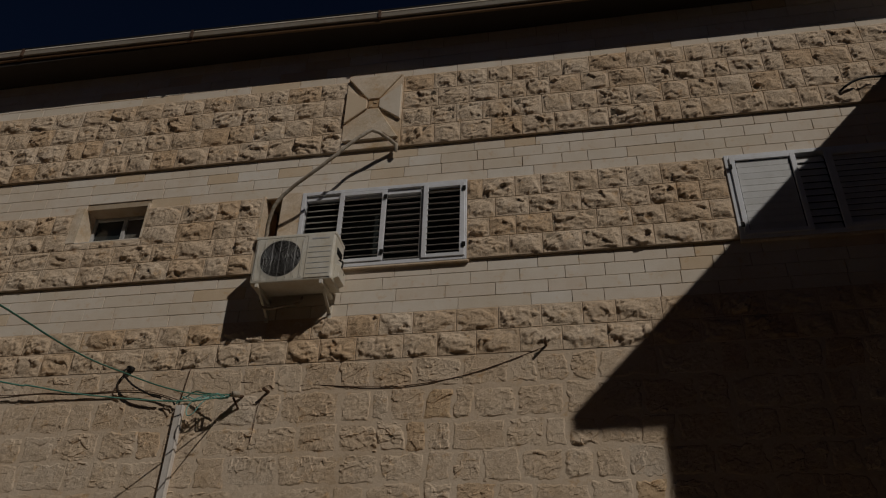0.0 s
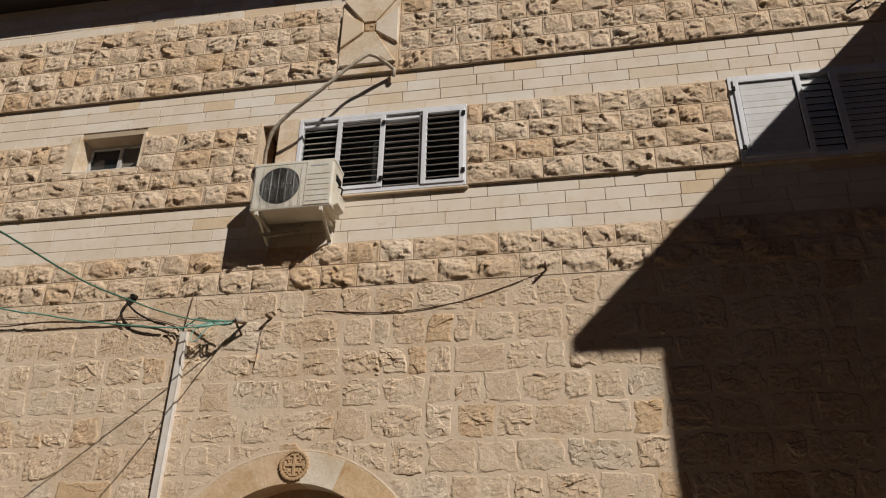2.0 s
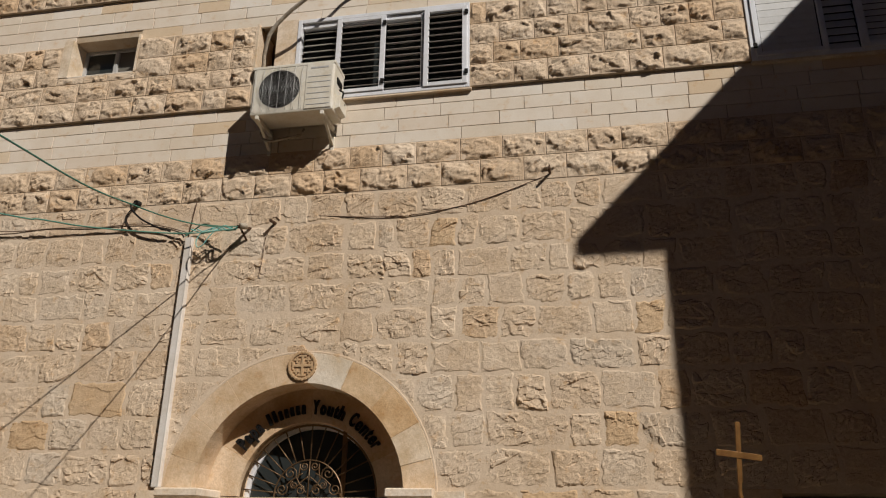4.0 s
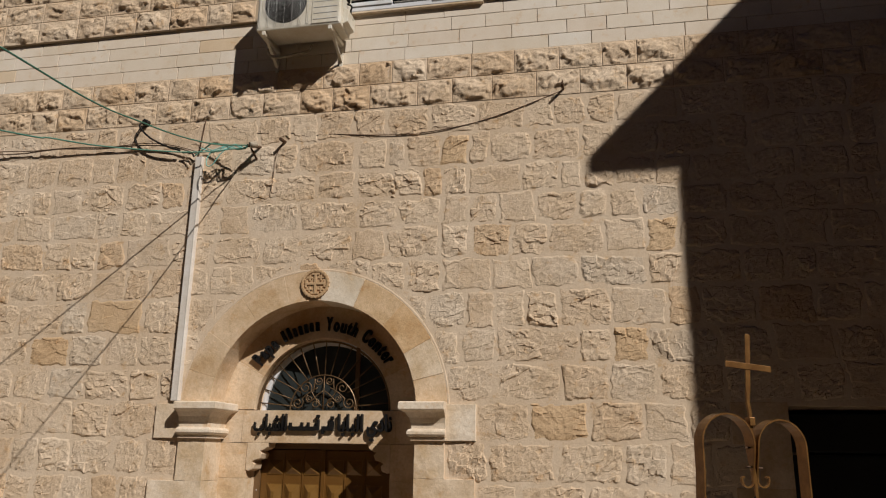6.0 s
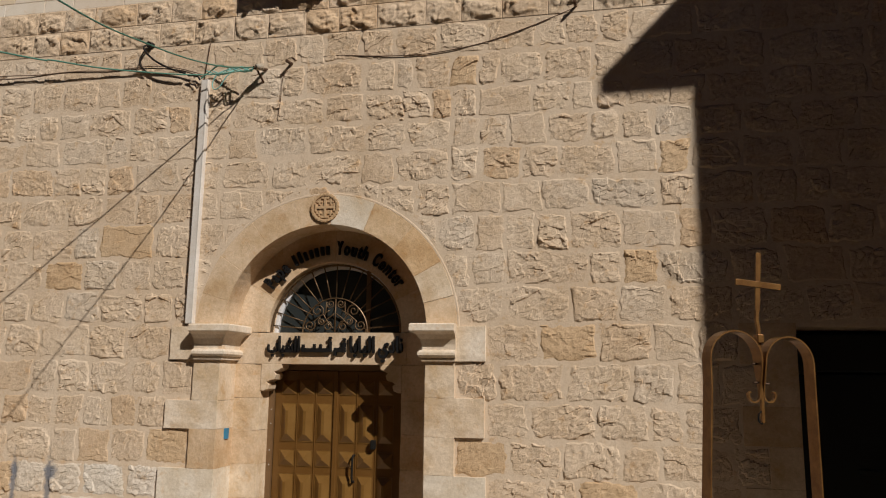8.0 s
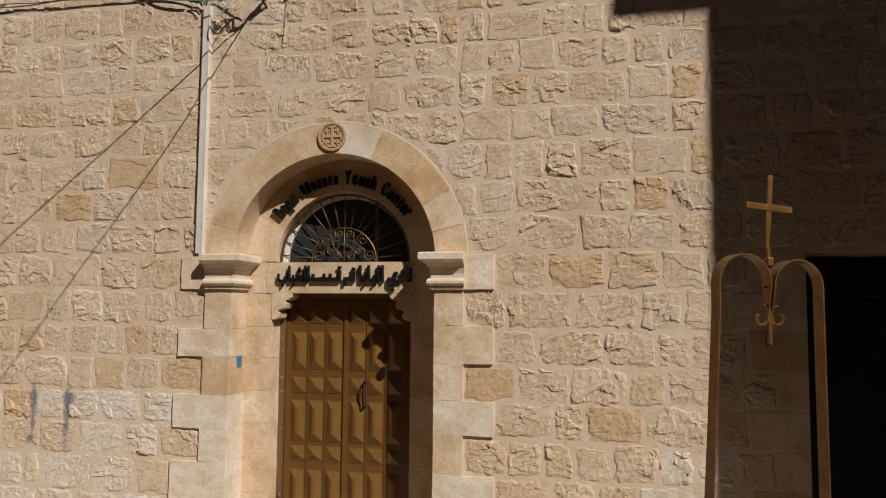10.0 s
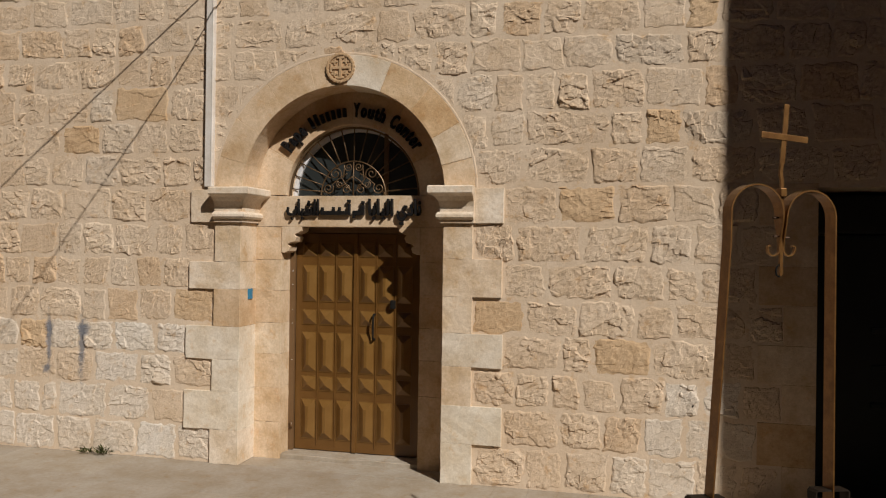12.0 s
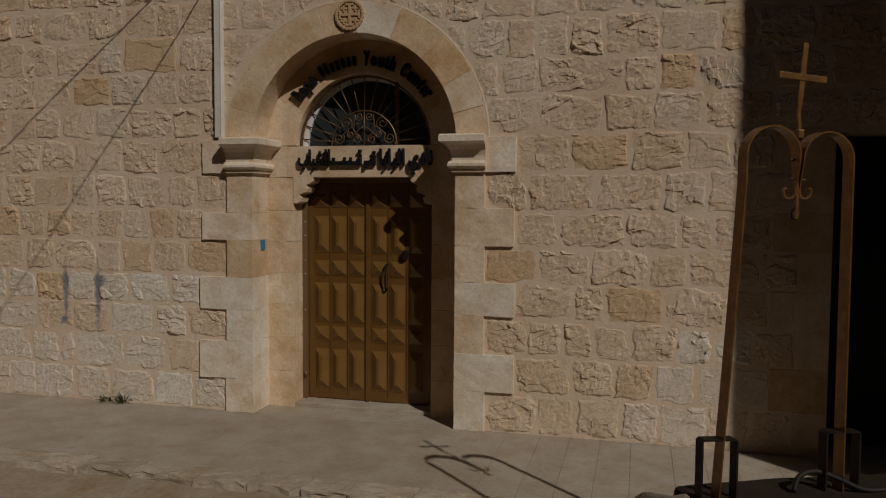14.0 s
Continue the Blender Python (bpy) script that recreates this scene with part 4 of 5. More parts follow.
hk = thing("wall_bracket", (0, 0, 0), "rusty iron eye bracket with a white insulator", "bracket")
part("iron_arm", tube([(-3.10, 0.03, 4.93), (-3.14, -0.10, 4.90), HOOK], 0.016), M_RUST, hk)
part("insulator", tube([(-3.10, -0.11, 4.91), (-3.15, -0.15, 4.89)], 0.030, 12), M_WRAP, hk)
part("lower_stay", tube([(-3.13, 0.02, 4.78), (-3.15, -0.12, 4.87)], 0.010), M_RUST, hk)
random.seed(3)
cord = thing("cord_bundle", (0, 0, 0), "turquoise cord tangled round the bracket", "cord")
for k in range(4):
    ph = random.uniform(0, 6)
    pts = [HOOK + Vector((-0.02 - 0.055 * i + 0.01 * math.sin(i + ph), -0.02 + 0.03 * math.sin(1.7 * i + ph), -0.01 + 0.035 * math.cos(1.3 * i + ph) - 0.004 * i)) for i in range(7 + k % 3)]
    part("strand", tube(smooth_path(pts, 4), 0.006, 6), M_ROPE, cord)
part("loop", tube(smooth_path([HOOK + Vector(v) for v in ((-0.18, -0.04, -0.03), (-0.25, -0.05, -0.10), (-0.31, -0.05, -0.19), (-0.37, -0.04, -0.20), (-0.39, -0.03, -0.13), (-0.34, -0.03, -0.05), (-0.22, -0.04, -0.01))], 6), 0.005, 6), M_ROPE, cord)


def sag(a, b, drop, n=30):
    a, b = Vector(a), Vector(b)
    return [a.lerp(b, i / n) - Vector((0, 0, 4 * drop * (i / n) * (1 - i / n))) for i in range(n + 1)]


wa = thing("overhead_wire", (0, 0, 0), "green service cable strung out from the wall bracket", "cable", "green service cables")
pa = smooth_path([HOOK, (-3.155, -0.90, 4.60), (-3.18, -1.75, 4.40), (-3.15, -2.90, 4.235), (-3.0, -6.0, 4.10), (-2.9, -12.05, 4.9)], 10)
part("cable", tube(pa, 0.0065, 6), M_GREEN, wa)
wb = thing("overhead_wire", (0, 0, 0), "green service cable strung out from the wall bracket", "cable", "green service cables")
pb = smooth_path([HOOK + Vector((0, 0, -0.02)), (-3.527, -0.517, 4.696), (-3.969, -1.095, 4.544), (-4.212, -1.465, 4.482), (-4.43, -1.81, 4.427), (-6.0, -4.2, 4.2), (-11.0, -12.05, 4.9)], 10)
part("cable", tube(pb, 0.0065, 6), M_GREEN, wb)

wc = thing("wall_cable", (0, 0, 0), "faded brown cables clipped along the stone wall", "cable")
random.seed(8)
for k in range(2):
    pts = []
    for i in range(26):
        t = i / 25
        xx = -9.0 + (5.25 + 0.02 * k) * t
        zz = 5.03 - 0.02 * t + 0.025 * noise.noise(Vector((xx * 1.6, k * 3, 0))) - (0.13 * max(0, (t - 0.88) / 0.12) ** 2)
        pts.append((xx, -0.036 - 0.012 * (k == 1) - 0.018 * noise.noise(Vector((xx * 2, k, 5))) - 0.01, zz + 0.012 * k))
    part("cable", tube(smooth_path(pts, 2), 0.0065 - 0.0015 * k, 6), M_OLD, wc)
part("tail", tube(smooth_path([(-3.76, -0.06, 4.86), (-3.73, -0.05, 4.89), (-3.66, -0.06, 4.93), (-3.57, -0.09, 4.96), (-3.45, -0.12, 4.93), (-3.22, -0.16, 4.88)], 6), 0.007, 6), M_GREEN, wc)
part("tail", tube(smooth_path([(-3.77, -0.06, 4.85), (-3.80, -0.07, 4.885), (-3.90, -0.06, 4.90)], 6), 0.009, 6), M_RUBBER, wc)
st = thing("conduit_stub", (0, 0, 0), "black corrugated pipe stub bent out of the wall", "pipe")
part("stub", tube(smooth_path([(-4.345, 0.03, 5.27), (-4.36, -0.06, 5.25), (-4.37, -0.10, 5.19), (-4.24, -0.11, 5.06), (-4.05, -0.09, 4.96), (-3.92, -0.07, 4.92)], 7), 0.010), M_RUBBER, st)
part("stub_mouth", tube([(-4.345, 0.02, 5.27), (-4.352, -0.06, 5.255)], 0.032, 10), M_RUBBER, st)
part("second_lead", tube(smooth_path([(-4.38, -0.05, 5.22), (-4.43, -0.07, 5.10), (-4.41, -0.06, 5.02), (-4.36, -0.05, 4.98)], 6), 0.006), M_RUBBER, st)

tw = thing("sagging_wire", (0, 0, 0), "thin brown wire sagging along the wall to a nail", "cable")
pw = smooth_path([(-3.715, -0.03, 5.262), (-3.45, -0.05, 5.17), (-3.15, -0.05, 5.075), (-2.80, -0.05, 5.05), (-2.62, -0.05, 5.00), (-2.45, -0.05, 5.015), (-2.0, -0.06, 4.97), (-1.61, -0.06, 4.955), (-1.25, -0.06, 4.985),
                  (-0.93, -0.06, 5.045), (-0.6, -0.06, 5.145), (-0.225, -0.05, 5.285)], 6)
part("wire", tube([p + Vector((0, 0.046, 0)) for p in pw], 0.0045, 6), M_RUST, tw)
part("nail", tube([(-0.215, 0.02, 5.295), (-0.225, -0.12, 5.30)], 0.012), M_RUST, tw, "rusty nail")
part("nail_wire", tube([(-0.225, -0.1, 5.30), (-0.22, -0.10, 5.335), (-0.215, -0.06, 5.30)], 0.006), M_RUST, tw)
part("upright_rod", tube([(-3.70, -0.03, 5.24), (-3.745, -0.03, 4.83)], 0.0045, 6), M_RUST, tw)
sp = thing("iron_spike", (0, 0, 0), "rusty iron spike driven into the wall with string", "spike")
part("spike", tube([(-2.86, 0.02, 4.965), (-2.87, -0.10, 4.955)], 0.017), M_RUST, sp)
part("string", tube(smooth_path([(-2.865, -0.03, 4.955), (-2.93, -0.03, 4.82), (-2.95, -0.02, 4.60), (-2.955, -0.03, 4.45), (-2.90, -0.03, 4.445)], 5), 0.003, 5), M_RUST, sp)
for bx, by, bz in ((0.525, -0.012, 0.765), (0.205, -0.004, 0.785)):
    pg = thing("wall_plug", (bx, by, bz), "small black plug hole in the stone", "wall plug")
    part("plug", disc(0.010, -0.004, 0.03, 10), M_BLACK, pg)
ca = thing("corner_cable", (0, 0, 0), "black cable leaving a broken rock-faced stone", "cable")
part("cable", tube(smooth_path([(2.93, 0.0, 8.01), (2.97, -0.09, 8.0), (3.06, -0.11, 8.05), (3.17, -0.11, 8.085), (3.36, -0.10, 8.095), (4.6, -0.08, 8.02)], 6), 0.013), M_RUBBER, ca)

# ---- weeds at the foot of the wall ----
random.seed(21)
for wx, n, sc2 in ((-4.78, 34, 1.0), (-4.95, 16, 0.7)):
    wd = thing("weed", (wx, -0.05, 0), "small dry green weed growing at the wall's foot", "weed")
    b2 = bmesh.new()
    for i in range(n):
        a, h, l2 = random.uniform(0, 6.28), random.uniform(0.03, 0.12) * sc2, random.uniform(0.04, 0.12) * sc2
        base = Vector((random.uniform(-0.05, 0.05), random.uniform(-0.03, 0.02), 0))
        tip2 = base + Vector((math.cos(a) * l2, -abs(math.sin(a)) * l2, h))
        sd = Vector((-math.sin(a), math.cos(a), 0.3)) * random.uniform(0.006, 0.014)
        mid = base.lerp(tip2, 0.55) + Vector((0, 0, 0.02))
        b2.faces.new([b2.verts.new(p) for p in (base, mid + sd, tip2, mid - sd)])
    part("leaves", b2, M_LEAF, wd)

# ---- gold cross stand on its covered base ----
stand = thing("cross_stand", (0.685, -2.617, 0), "gold-painted flat-bar stand of two hoops topped by a cross", "stand")
stand.rotation_euler = (0, 0, radians(24))
BARW = 0.072


def flat_bar(pts, w=BARW, t=0.007, tail=0):
    """A flat bar bent in the stand's plane; its last points may be drawn out thin."""
    b3 = sweep(bmesh.new(), [(a, 0, z) for a, z in pts], [(-t / 2, -w / 2), (t / 2, -w / 2), (t / 2, w / 2), (-t / 2, w / 2)], up=(0, 1, 0))
    b3.verts.ensure_lookup_table()
    for i in range(max(0, len(pts) - tail), len(pts)):
        k = 1 - 0.78 * min(1, (i - len(pts) + tail + 1) / 5)
        for v in b3.verts[4 * i:4 * i + 4]:
            v.co.y *= k
    bmesh.ops.recalc_face_normals(b3, faces=b3.faces)
    return b3


def hoop(sx, top, foot):
    """Leg, half-round head and inner tail drawn out into an open hook."""
    outer, inner = (-0.268 if sx < 0 else 0.256), sx * 0.009
    r = abs(outer - inner) / 2
    c = (outer + inner) / 2
    pts = [(foot, 0.50), (foot * 0.7 + outer * 0.3, 0.95), (foot * 0.33 + outer * 0.67, 1.5), (outer, top - r - 0.12)]
    pts += [(c + sx * r * math.cos(a), top - r + r * math.sin(a)) for a in [math.pi * i / 14 for i in range(15)]]
    pts += [(inner, 2.115), (inner, 2.09), (inner, 2.065), (inner, 2.04), (inner + sx * 0.001, 2.012)]
    pts += [(sx * (0.039 - 0.029 * math.cos(a)), 1.996 - 0.030 * math.sin(a)) for a in [math.pi * i / 9 for i in range(0, 10)]]
    pts += [(sx * 0.069, 2.006), (sx * 0.063, 2.013), (sx * 0.055, 2.010)]
    return pts


part("hoop", flat_bar(hoop(-1, 2.287, -0.365), tail=18), M_GOLD, stand)
part("hoop", flat_bar(hoop(1, 2.265, 0.262), tail=18), M_GOLD, stand)
part("cross_shaft", flat_bar([(0.0, 1.875), (0.0, 2.27), (0.001, 2.30), (-0.006, 2.345), (0.0, 2.40)], 0.014, 0.014), M_GOLD, stand)
tilt = Matrix.Translation((0, 0, 2.40)) @ Matrix.Rotation(radians(4.5), 4, "Y") @ Matrix.Translation((0, 0, -2.40))
for name, piece in (("cross_upright", box(-0.013, 0.013, -0.006, 0.0, 2.385, 2.66, 0.002)), ("cross_bar", box(-0.118, 0.118, -0.009, -0.003, 2.493, 2.522, 0.002))):
    bmesh.ops.transform(piece, matrix=tilt, verts=piece.verts)
    part(name, piece, M_GOLD, stand)
part("collar", box(-0.015, 0.015, -0.02, 0.02, 2.235, 2.275, 0.004), M_GOLD, stand)
for a, z in ((-0.014, 2.14), (-0.012, 2.055), (0.014, 2.05)):
    part("bolt", tube([(a - 0.028 * (1 if a < 0 else -1), 0, z), (a, 0, z)], 0.0045, 6), M_RUST, stand)
part("tail_loop", tube(smooth_path([(-0.002, 0, 1.93), (-0.02, 0, 1.91), (-0.02, 0, 1.88), (-0.003, 0, 1.87)], 5), 0.004, 6), M_BLACK, stand)
for foot, zt in ((-0.355, 0.875), (0.262, 0.885)):
    pts = [(foot - 0.085, 0.50), (foot - 0.085, zt), (foot - 0.078, zt + 0.008), (foot + 0.078, zt + 0.004), (foot + 0.085, zt - 0.004), (foot + 0.085, 0.50)]
    part("clamp", flat_bar(pts, 0.06, 0.008), M_CLAMP, stand, "blackened flat-iron clamp round the leg")

base = thing("covered_base", (0.685, -2.617, 0), "low block under black sacking that carries the stand", "base")
base.rotation_euler = (0, 0, radians(24))
b2 = box(-0.47, 0.95, -0.30, 0.20, -0.05, 0.615, 0.03)
bmesh.ops.subdivide_edges(b2, edges=[e for e in b2.edges if e.calc_length() > 0.2], cuts=14, use_grid_fill=True)
for v in b2.verts:
    if v.co.z > 0.05:
        v.co += Vector((noise.noise(v.co * 3), noise.noise(v.co * 3 + Vector((9, 0, 0))), noise.noise(v.co * 4 + Vector((0, 7, 0))) * 0.7)) * 0.03
part("sacking", b2, M_PLINTH, base)
stn = thing("loose_stone", (0.12, -2.85, 0), "pale rounded stone block beside the covered base", "stone")
b2 = bmesh.new()
bmesh.ops.create_icosphere(b2, subdivisions=4, radius=0.2)
for v in b2.verts:
    q = v.co.normalized()
    v.co = Vector((math.copysign(abs(q.x) ** 0.6, q.x) * 0.17, math.copysign(abs(q.y) ** 0.6, q.y) * 0.15, 0.29 + math.copysign(abs(q.z) ** 0.4, q.z) * 0.34)) * (1 + 0.05 * noise.noise(v.co * 9))
part("block", b2, M_KERB, stn)
hs = thing("rubber_hose", (0, 0, 0), "black rubber hose lying over the covered base", "hose")
cz = math.cos(radians(24)), math.sin(radians(24))
hp = [(0.02, -0.02, 0.625), (0.06, 0.0, 0.685), (0.14, 0.0, 0.705), (0.24, -0.02, 0.675), (0.36, -0.05, 0.625), (0.52, -0.06, 0.625), (0.80, -0.04, 0.625)]
part("hose", tube(smooth_path([(0.685 + a * cz[0] - b * cz[1], -2.617 + a * cz[1] + b * cz[0], z) for a, b, z in hp], 8), 0.013), M_RUBBER, hs)

# ---- the stones of the wall ----
def flakes(p, k, turn):
    """Tilted flat chips with straight broken edges and little steps between them."""
    p = p + 0.016 * noise.noise_vector(p * 9)
    c, n = math.cos(turn) * k, math.sin(turn) * k
    p = Vector(((p.x * c + p.y * n) * 0.70, (p.y * c - p.x * n) * 1.15, p.z * k))
    at = noise.voronoi(p)[1][0]
    lean = noise.noise_vector(at * 5.7)
    lean.y -= 0.16
    return 1.7 * (p - at).dot(lean) + 0.9 * noise.noise(at * 3.1 + Vector((5, 2, 8)))


def facets(w, h, count, lo, hi, inset):
    """Planes that fall off from the middle of a face to its edges, each at its own pitch."""
    out = []
    turn = random.uniform(0, 6.28)
    for i in range(count):
        a = turn + 6.283 * (i + random.uniform(-0.35, 0.35)) / count
        c, s = math.cos(a), math.sin(a)
        reach = min(w / 2 / max(abs(c), 1e-3), h / 2 / max(abs(s), 1e-3))
        out.append((c, s, reach * random.uniform(inset, 1.0), random.uniform(lo, hi)))
    return out


def stone(name, parent, x0, x1, z0, z1, y, style, mat):
    """One block: buried sides, a drawn or mortared margin, and a broken face of its own."""
    w, h = x1 - x0, z1 - z0
    if w < 0.03 or h < 0.03:
        return None
    step = 0.0095
    nx, nz = max(3, round(w / step)), max(3, round(h / step))
    us = [0.0, 0.0018] + [w * i / nx for i in range(1, nx)] + [w - 0.0018, w]
    vs_ = [0.0, 0.0018] + [h * i / nz for i in range(1, nz)] + [h - 0.0018, h]
    seed = Vector((random.uniform(0, 90), random.uniform(0, 90), random.uniform(0, 90)))
    rock = style == "rock"
    amp = random.uniform(0.65, 1.25) if rock else random.uniform(0.65, 1.25)
    top = random.uniform(0.013, 0.026) if rock else random.uniform(0.004, 0.012)
    planes = facets(w, h, random.randint(6, 8), 0.18, 0.65, 0.75) if rock else facets(w, h, random.randint(4, 7), 0.05, 0.32, 0.85)
    lean = (random.uniform(-0.03, 0.03), random.uniform(-0.03, 0.03)) if rock else (random.uniform(-0.014, 0.014), random.uniform(-0.018, 0.018))
    turn = random.uniform(-0.5, 0.7)
    shear = random.uniform(-0.03, 0.03), random.uniform(-0.012, 0.012)
    flat = random.random() < (0.09 if style == "field" else 0.0)
    cx, cz = (x0 + x1) / 2, (z0 + z1) / 2
    co = []
    for j, v in enumerate(vs_):
        for i, u in enumerate(us):
            rim = i in (0, len(us) - 1) or j in (0, len(vs_) - 1)
            e = min(u, w - u, v, h - v)
            p = Vector((u, v, 0)) + seed
            du, dv = u - w / 2, v - h / 2
            if rock:
                edge = e - 0.016 - 0.014 * noise.noise(p * 9) - 0.008 * noise.noise(p * 24)
                f = min(1, max(0, edge / 0.012))
                d = min(top, min(s * (r - du * a - dv * b) for a, b, r, s in planes))
                d = max(d, 0.002) + lean[0] * du + lean[1] * dv
                rough = min(1.2, max(0.35, 0.85 + 1.6 * noise.noise(p * 4.5 + Vector((2, 6, 1)))))
                d += amp * rough * (0.019 * flakes(p, 10, turn) + 0.0115 * flakes(p + Vector((9, 4, 0)), 23, turn + 0.5)) + 0.003 * noise.noise(p * 34)
                d = max(f * d, -0.004 * f)
            else:
                e2 = e - 0.007 + 0.024 * noise.noise(p * 6 + Vector((3, 3, 3))) + 0.020 * noise.noise(p * 19)
                f = min(1, max(0, (e2 + 0.005) / (0.026 + 0.012 * noise.noise(p * 4 + Vector((8, 1, 2))))))
                f = f * f * (3 - 2 * f)
                if flat:
                    d = f * (0.0085 + 0.003 * noise.noise(p * 9) + 0.004 * flakes(p, 9, turn))
                else:
                    d = min(top, 0.004 + min(s * (r - du * a - dv * b) for a, b, r, s in planes)) + lean[0] * du + lean[1] * dv
                    rough = min(1.2, max(0.38, 0.75 + 1.8 * noise.noise(p * 3.6 + Vector((2, 6, 1)))))
                    d += amp * rough * (0.0100 * flakes(p, 8, turn) + 0.0072 * flakes(p + Vector((9, 4, 0)), 21, turn + 0.5)) + 0.0026 * noise.noise(p * 30)
                    d = f * max(0.0044, d + 0.002)
                d -= (1 - f) * 0.001
            X, Z = x0 + u, z0 + v
            if style == "field":
                X += shear[0] * (v / h - 0.5) + 0.016 * noise.noise(Vector((X * 2.3, Z * 2.3, 1)))
                if 0.05 < Z < 4.9:
                    Z += shear[1] * (u / w - 0.5) + 0.018 * noise.noise(Vector((X * 1.9, Z * 1.9, 7)))
                rx, rz = X - AX, Z - AZ
                rr = math.hypot(rx, rz)
                if rz > -0.1:
                    d *= min(1, max(0.25, (rr - 1.20) / 0.10))
                if rr < 1.222 and rz > -0.1:
                    X, Z = AX + rx / rr * 1.222, AZ + rz / rr * 1.222
            co.append((X - cx, 0.03 if rim else -d, Z - cz))
    k = len(us)
    faces = [(j * k + i, j * k + i + 1, (j + 1) * k + i + 1, (j + 1) * k + i) for j in range(len(vs_) - 1) for i in range(k - 1)]
    me = bpy.data.meshes.new(name)
    me.from_pydata(co, [], faces)
    me.polygons.foreach_set("use_smooth", [rock] * len(faces))
    me.materials.append(mat)
    ob = new(name, me)
    ob.location = (cx, y, cz)
    ob.parent = parent
    return ob


def clip_spans(spans, z0, z1, holes):
    """Takes the holes' widths out of a course's spans."""
    for h0, h1, g0, g1 in holes:
        if g1 <= z0 + 0.05 or g0 >= z1 - 0.05:
            continue
        out = []
        for a, b in spans:
            if b <= h0 or a >= h1:
                out.append((a, b))
            else:
                if a < h0 - 0.05:
                    out.append((a, h0))
                if b > h1 + 0.05:
                    out.append((h1, b))
        spans = out
    return spans


def joints(a, b, lo, hi, known=()):
    """Upright joints of a course: the known ones, and uneven steps elsewhere."""
    known = [k for k in known if a + 0.1 < k < b - 0.1]
    if known:
        ends = [a, *known, b]
        out = [a]
        for c, d in zip(ends, ends[1:]):
            out += joints(c, d, lo, hi)[1:] if d - c > hi * 1.45 or c == a or d == b else [d]
        return out
    xs = [a]
    while b - xs[-1] > hi * 1.3:
        xs.append(xs[-1] + random.uniform(lo, hi))
    if b - xs[-1] > hi:
        xs.append((xs[-1] + b) / 2)
    return xs + [b]


BRICKS = {}


def brick(parent, x0, x1, z0, z1, y):
    """A sawn block; blocks of one size share their mesh."""
    key = (round(x1 - x0, 2), round(z1 - z0, 3))
    if key not in BRICKS:
        b3 = box(-(key[0] - 0.006) / 2, (key[0] - 0.006) / 2, 0, 0.03, -(key[1] - 0.006) / 2, (key[1] - 0.006) / 2, 0.0025)
        me = bpy.data.meshes.new("brick")
        b3.to_mesh(me)
        b3.free()
        me.materials.append(M_SMOOTH)
        BRICKS[key] = me
    ob = new("brick", BRICKS[key])
    ob.location = ((x0 + x1) / 2, y + random.uniform(-0.0015, 0.0015), (z0 + z1) / 2)
    ob.parent = parent


# upright joints of the ground floor, course by course, and the stones of a colour of their own
JOINTS_LOW = [(-5.81, -5.34, -4.94, -4.46, -4.03, -0.81, -0.48, -0.12, 0.19),
              (-5.84, -5.51, -5.32, -4.78, -4.3, -0.52, -0.18, 0.14),
              (-5.35, -4.91, -4.45, -4.09, -0.89, -0.61, -0.35, -0.05, 0.31),
              (-5.77, -5.42, -5.07, -4.72, -4.27, -0.52, -0.26, 0.2),
              (-5.54, -5.07, -4.79, -4.45, -4.09, -0.81, -0.38, 0.08, 0.38),
              (-5.64, -5.35, -5.07, -4.76, -4.48, -4.21, -0.95, -0.63, -0.11, 0.31, 0.56),
              (-5.77, -5.35, -5.07, -4.73, -4.3, -0.91, -0.35, 0.18, 0.51),
              (-5.67, -5.29, -4.76, -4.37, -0.55, -0.08, 0.35),
              (-5.74, -5.42, -5.07, -4.67, -4.22, -0.84, -0.3, 0.09, 0.47),
              (-5.71, -5.32, -4.88, -4.49, -4.16, -0.83, -0.15, 0.12, 0.42),
              (-5.84, -5.48, -5.01, -4.73, -4.16, -1.1, -0.84, -0.58, -0.31, 0.13, 0.57),
              (-5.64, -5.13, -4.73, -4.37, -4.13, -1.31, -0.88, -0.52, -0.12, 0.44),
              (-3.01, -2.65, -2.14, -1.82, -1.33, -1.06, -0.69, -0.38, 0.1, 0.44),
              (-3.17, -2.67, -2.09, -1.73, -1.31, -1.06, -0.81, -0.49, -0.13, 0.15, 0.4),
              (-2.93, -2.51, -2.13, -1.76, -1.5, -1.32, -1.09, -0.6, -0.27, -0.07, 0.2),
              (-2.95, -2.72, -2.14, -1.84, -1.66, -1.34, -1.07, -0.89, -0.51, -0.08),
              (-3.14, -2.79, -2.54, -2.18, -1.85, -1.45, -1.01, -0.56, -0.31, -0.02, 0.24)]
OCHRE_STONES = [(12, 0.6), (15, -1.21), (4, -1.0), (9, -5.1), (10, -4.58), (4, -3.92), (3, -5.59), (7, -0.31), (3, -0.02), (9, 0.27)]
GREY_STONES = [(11, 0.16), (13, 0.61), (9, 0.59), (8, -4.87), (10, -4.87), (9, -4.69)]

random.seed(77)
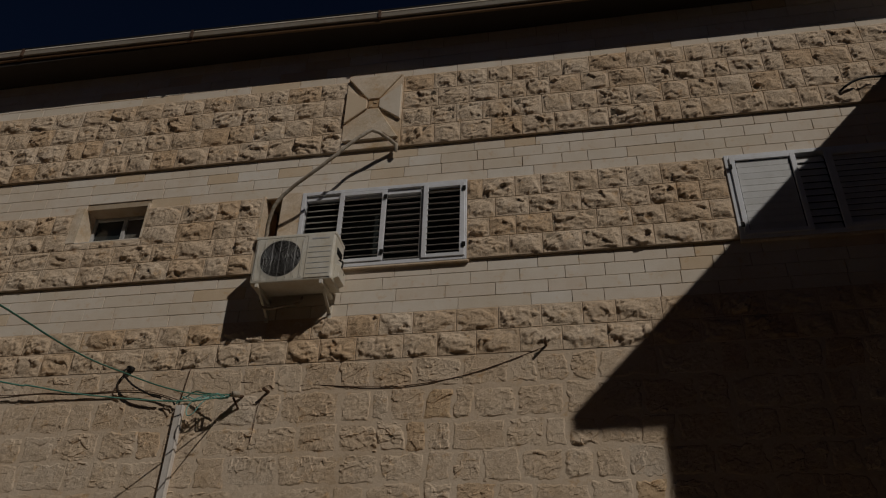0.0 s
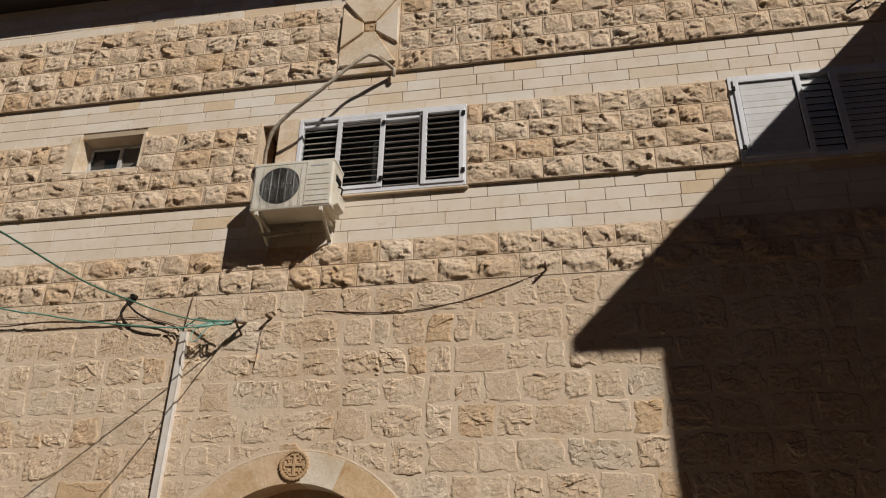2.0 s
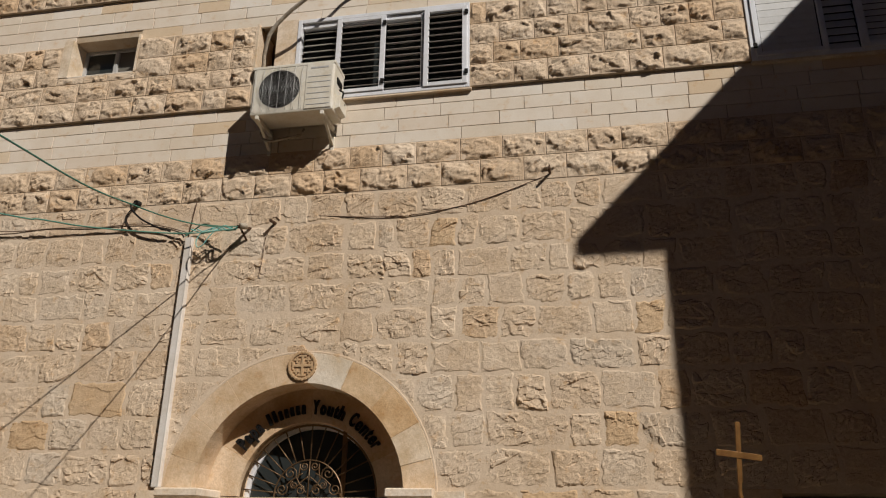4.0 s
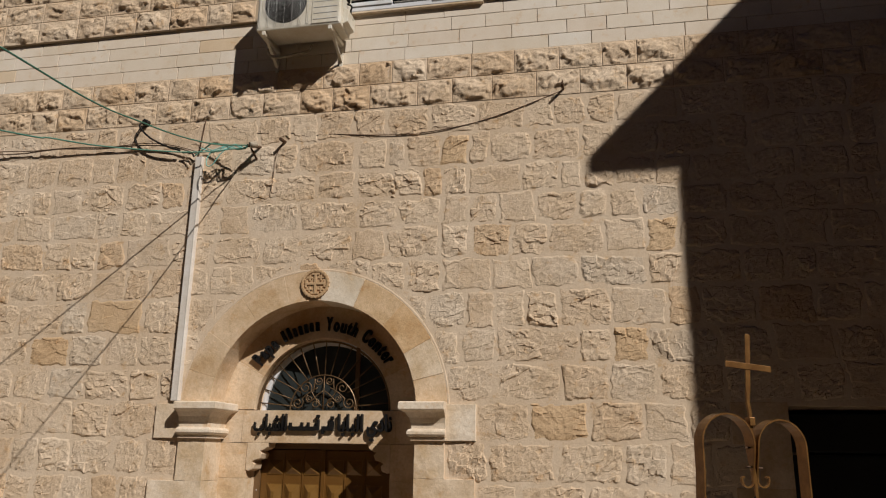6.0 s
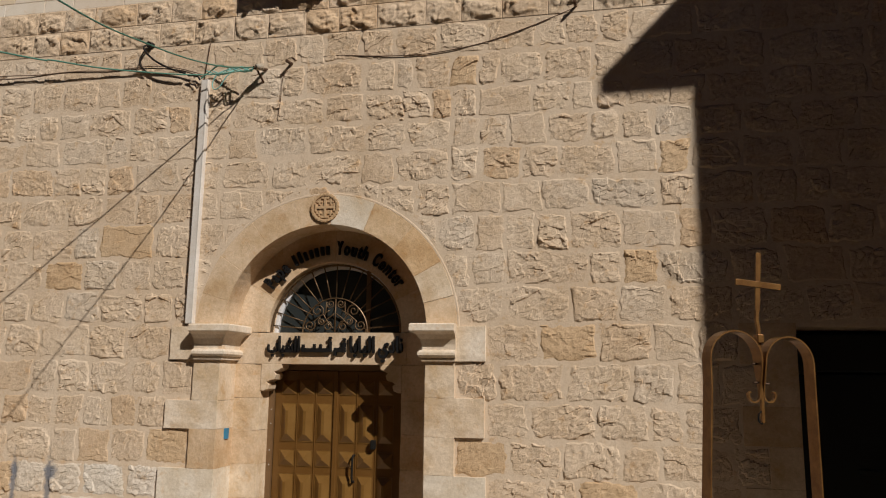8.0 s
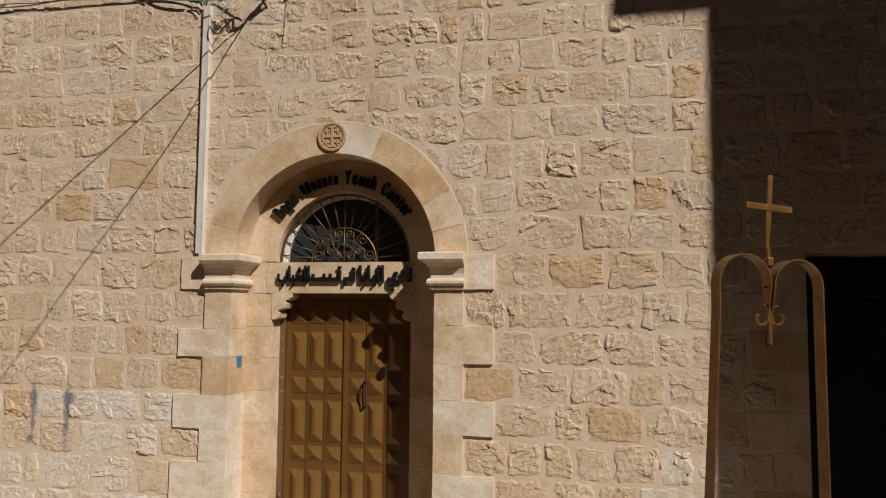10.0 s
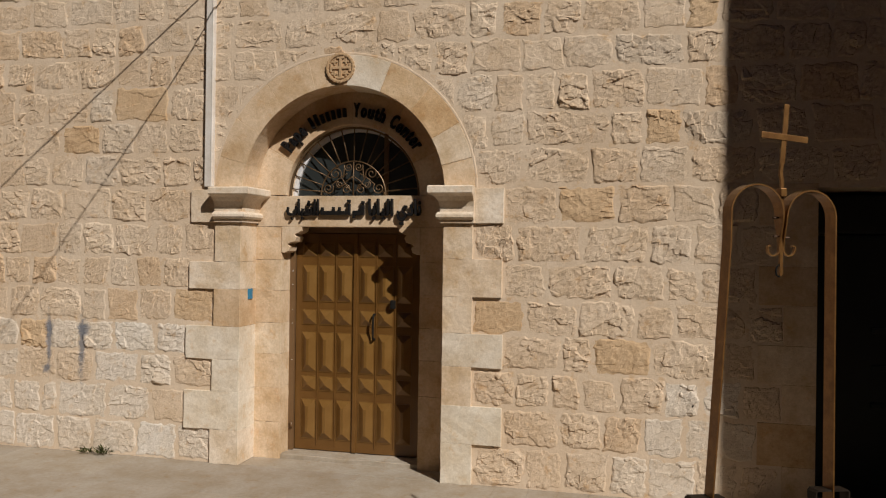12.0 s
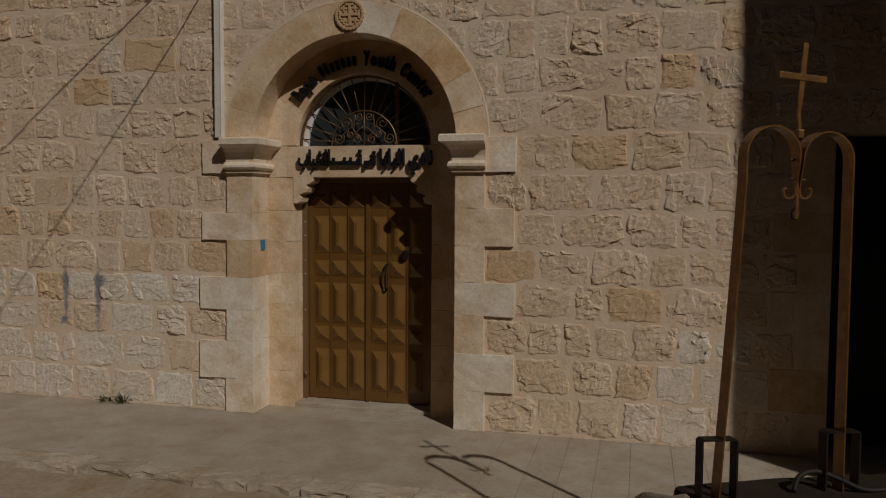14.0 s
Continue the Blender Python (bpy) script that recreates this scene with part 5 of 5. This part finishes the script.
# rough courses of the ground floor, leaving room for the portal
for i, (z0, z1) in enumerate(zip(Z_LOW, Z_LOW[1:])):
    style = "rock" if i >= 17 else "field"
    lo, hi = (0.30, 0.48) if i >= 17 else (0.24, 0.54)
    holes = [DARK_DOOR, (1.42 - (0.42 if i % 2 else 0.24), 1.43, -1, 2.5)]
    zc = (z0 + z1) / 2
    for side, blocks in ((-1, LEFT), (1, RIGHT)):
        for b0, b1, xo in blocks:
            if b0 < zc < b1:
                holes.append((xo, AX, -1, 99) if side < 0 else (AX, xo, -1, 99))
    if zc > 2.5 and z0 < AZ + 1.21:
        q = max(0.0, 1.215 ** 2 - (z1 - AZ) ** 2)
        q = math.sqrt(q)
        if q > 0.05:
            holes.append((AX - q, AX + q, -1, 99))
    for a, b in clip_spans([(-8.0, 2.8)], z0, z1, holes):
        js = joints(a, b, lo, hi, JOINTS_LOW[i] if i < 17 else ())
        for c, d in zip(js, js[1:]):
            g = 0.001
            dz = random.uniform(-0.012, 0.012) if style == "field" else 0
            limed = zc < 1.35 and noise.noise(Vector((c * 1.1, zc * 1.7, 4))) > (-0.25 if c < AX else 0.05)
            mat = M_ROCK if style == "rock" else M_LIMED if limed else M_FIELD
            if any(k == i and c < x < d for k, x in OCHRE_STONES):
                mat = M_OCHRE
            if any(k == i and c < x < d for k, x in GREY_STONES):
                mat = M_GREY
            stone("stone", wall_west if (c + d) / 2 < AX else wall_east, c + g, d - g, z0 + g, z1 - g + dz * (0 < i < 16), -0.007 if style == "rock" else 0.0, style, mat)
# rock-faced bands
JOINTS_B = [(-0.53, -0.2, 0.19, 0.57, 0.88, 1.31), (-0.73, -0.46, -0.09, 0.35, 0.69, 1.01, 1.44), (-0.67, -0.32, 0.01, 0.21, 0.6, 0.89, 1.16, 1.38), (-0.8, -0.46, -0.19, 0.11, 0.4, 0.69, 1.03, 1.5)]
JOINTS_D = [(-5.12, -4.81, -4.49, -4.08, -3.69, -3.33, -3.02, -2.68, -1.35, -1.05, -0.7, -0.36, 0.0, 0.36, 0.58, 1.07, 1.34, 1.56, 1.86, 2.2, 2.54, 2.75, 3.12),
            (-5.54, -5.27, -4.94, -4.62, -4.21, -3.87, -3.55, -3.16, -2.82, -1.4, -1.1, -0.8, -0.47, -0.13, 0.19, 0.48, 0.84, 1.18, 1.46, 1.76, 2.1, 2.41, 2.64, 3.01, 3.31),
            (-5.4, -5.03, -4.74, -4.41, -4.13, -3.75, -3.42, -3.07, -2.71, -1.32, -0.96, -0.62, -0.3, -0.03, 0.32, 0.63, 1.02, 1.32, 1.65, 1.92, 2.28, 2.49, 2.79, 3.17, 3.39),
            (-5.56, -5.22, -4.85, -4.55, -4.29, -3.89, -3.56, -3.19, -2.77, -1.38, -1.1, -0.74, -0.45, -0.15, 0.12, 0.43, 0.85, 1.18, 1.49, 1.78, 2.11, 2.41, 2.69, 3.02, 3.34)]
JOINTS_A = [(-1.05, -0.34, 0.05, 0.35, 0.87), (-1.18, -0.68, -0.17, 0.19, 0.6, 1.07), (-0.93, -0.44, 0.0, 0.38, 0.75, 1.08, 1.38), (-0.76, -0.26, 0.14, 0.48, 0.97, 1.23, 1.5)]
JOINTS_C = [(0.82, 1.2, 1.59, 1.87, 2.29, 2.56), (0.05, 0.32, 0.73, 1.22, 1.72, 2.11, 2.39, 2.73), (-0.46, -0.15, 0.14, 0.62, 1.04, 1.53, 1.93, 2.2, 2.6), (-0.22, 0.29, 0.8, 1.24, 1.72, 2.05, 2.38, 2.9)]
for known, band, zs, holes in ((JOINTS_B, band_b, Z_B, [(SMALL_WIN[0] - 0.11, SMALL_WIN[1] + 0.02, 6.83, 7.4), (SLOT[0] - 0.02, SLOT[1] + 0.23, 6.2, 7.4), (-3.04, WIN_1[1], 6.2, 7.4), (WIN_2[0], WIN_2[1], 6.2, 7.4)]),
                        (JOINTS_D, band_d, Z_D, [(-2.437, -1.743, 7.0, 9.5)])):
    for z0, z1, kn in zip(zs, zs[1:], known):
        for a, b in clip_spans([(-8.2, 4.9)], z0, z1, holes):
            js = joints(a, b, 0.27, 0.47, kn)
            for c, d in zip(js, js[1:]):
                stone("stone", band, c + 0.001, d - 0.001, z0 + 0.001, z1 - 0.001, -0.030, "rock", M_ROCK)
for a, b in ((-5.59, -5.27), (-5.27, -4.98), (-4.98, -4.65)):
    stone("stone", band_b, a + 0.001, b - 0.001, 6.767, 6.852, -0.030, "rock", M_ROCK)
# sawn bands
for known, band, zs, holes in ((JOINTS_A, band_a, Z_A, []), (JOINTS_C, band_c, Z_C, [(*SMALL_WIN[:2], 7.2, 7.33), (*WIN_1[:2], 7.2, 7.27), (*WIN_2[:2], 7.2, 7.27)]), ([()] * 4, band_e, Z_E, [])):
    for z0, z1, kn in zip(zs, zs[1:], known):
        for a, b in clip_spans([(-8.2, 4.9)], z0, z1, holes):
            js = joints(a, b, 0.34, 0.66, kn)
            for c, d in zip(js, js[1:]):
                brick(band, c, d, z0, z1, 0.0)
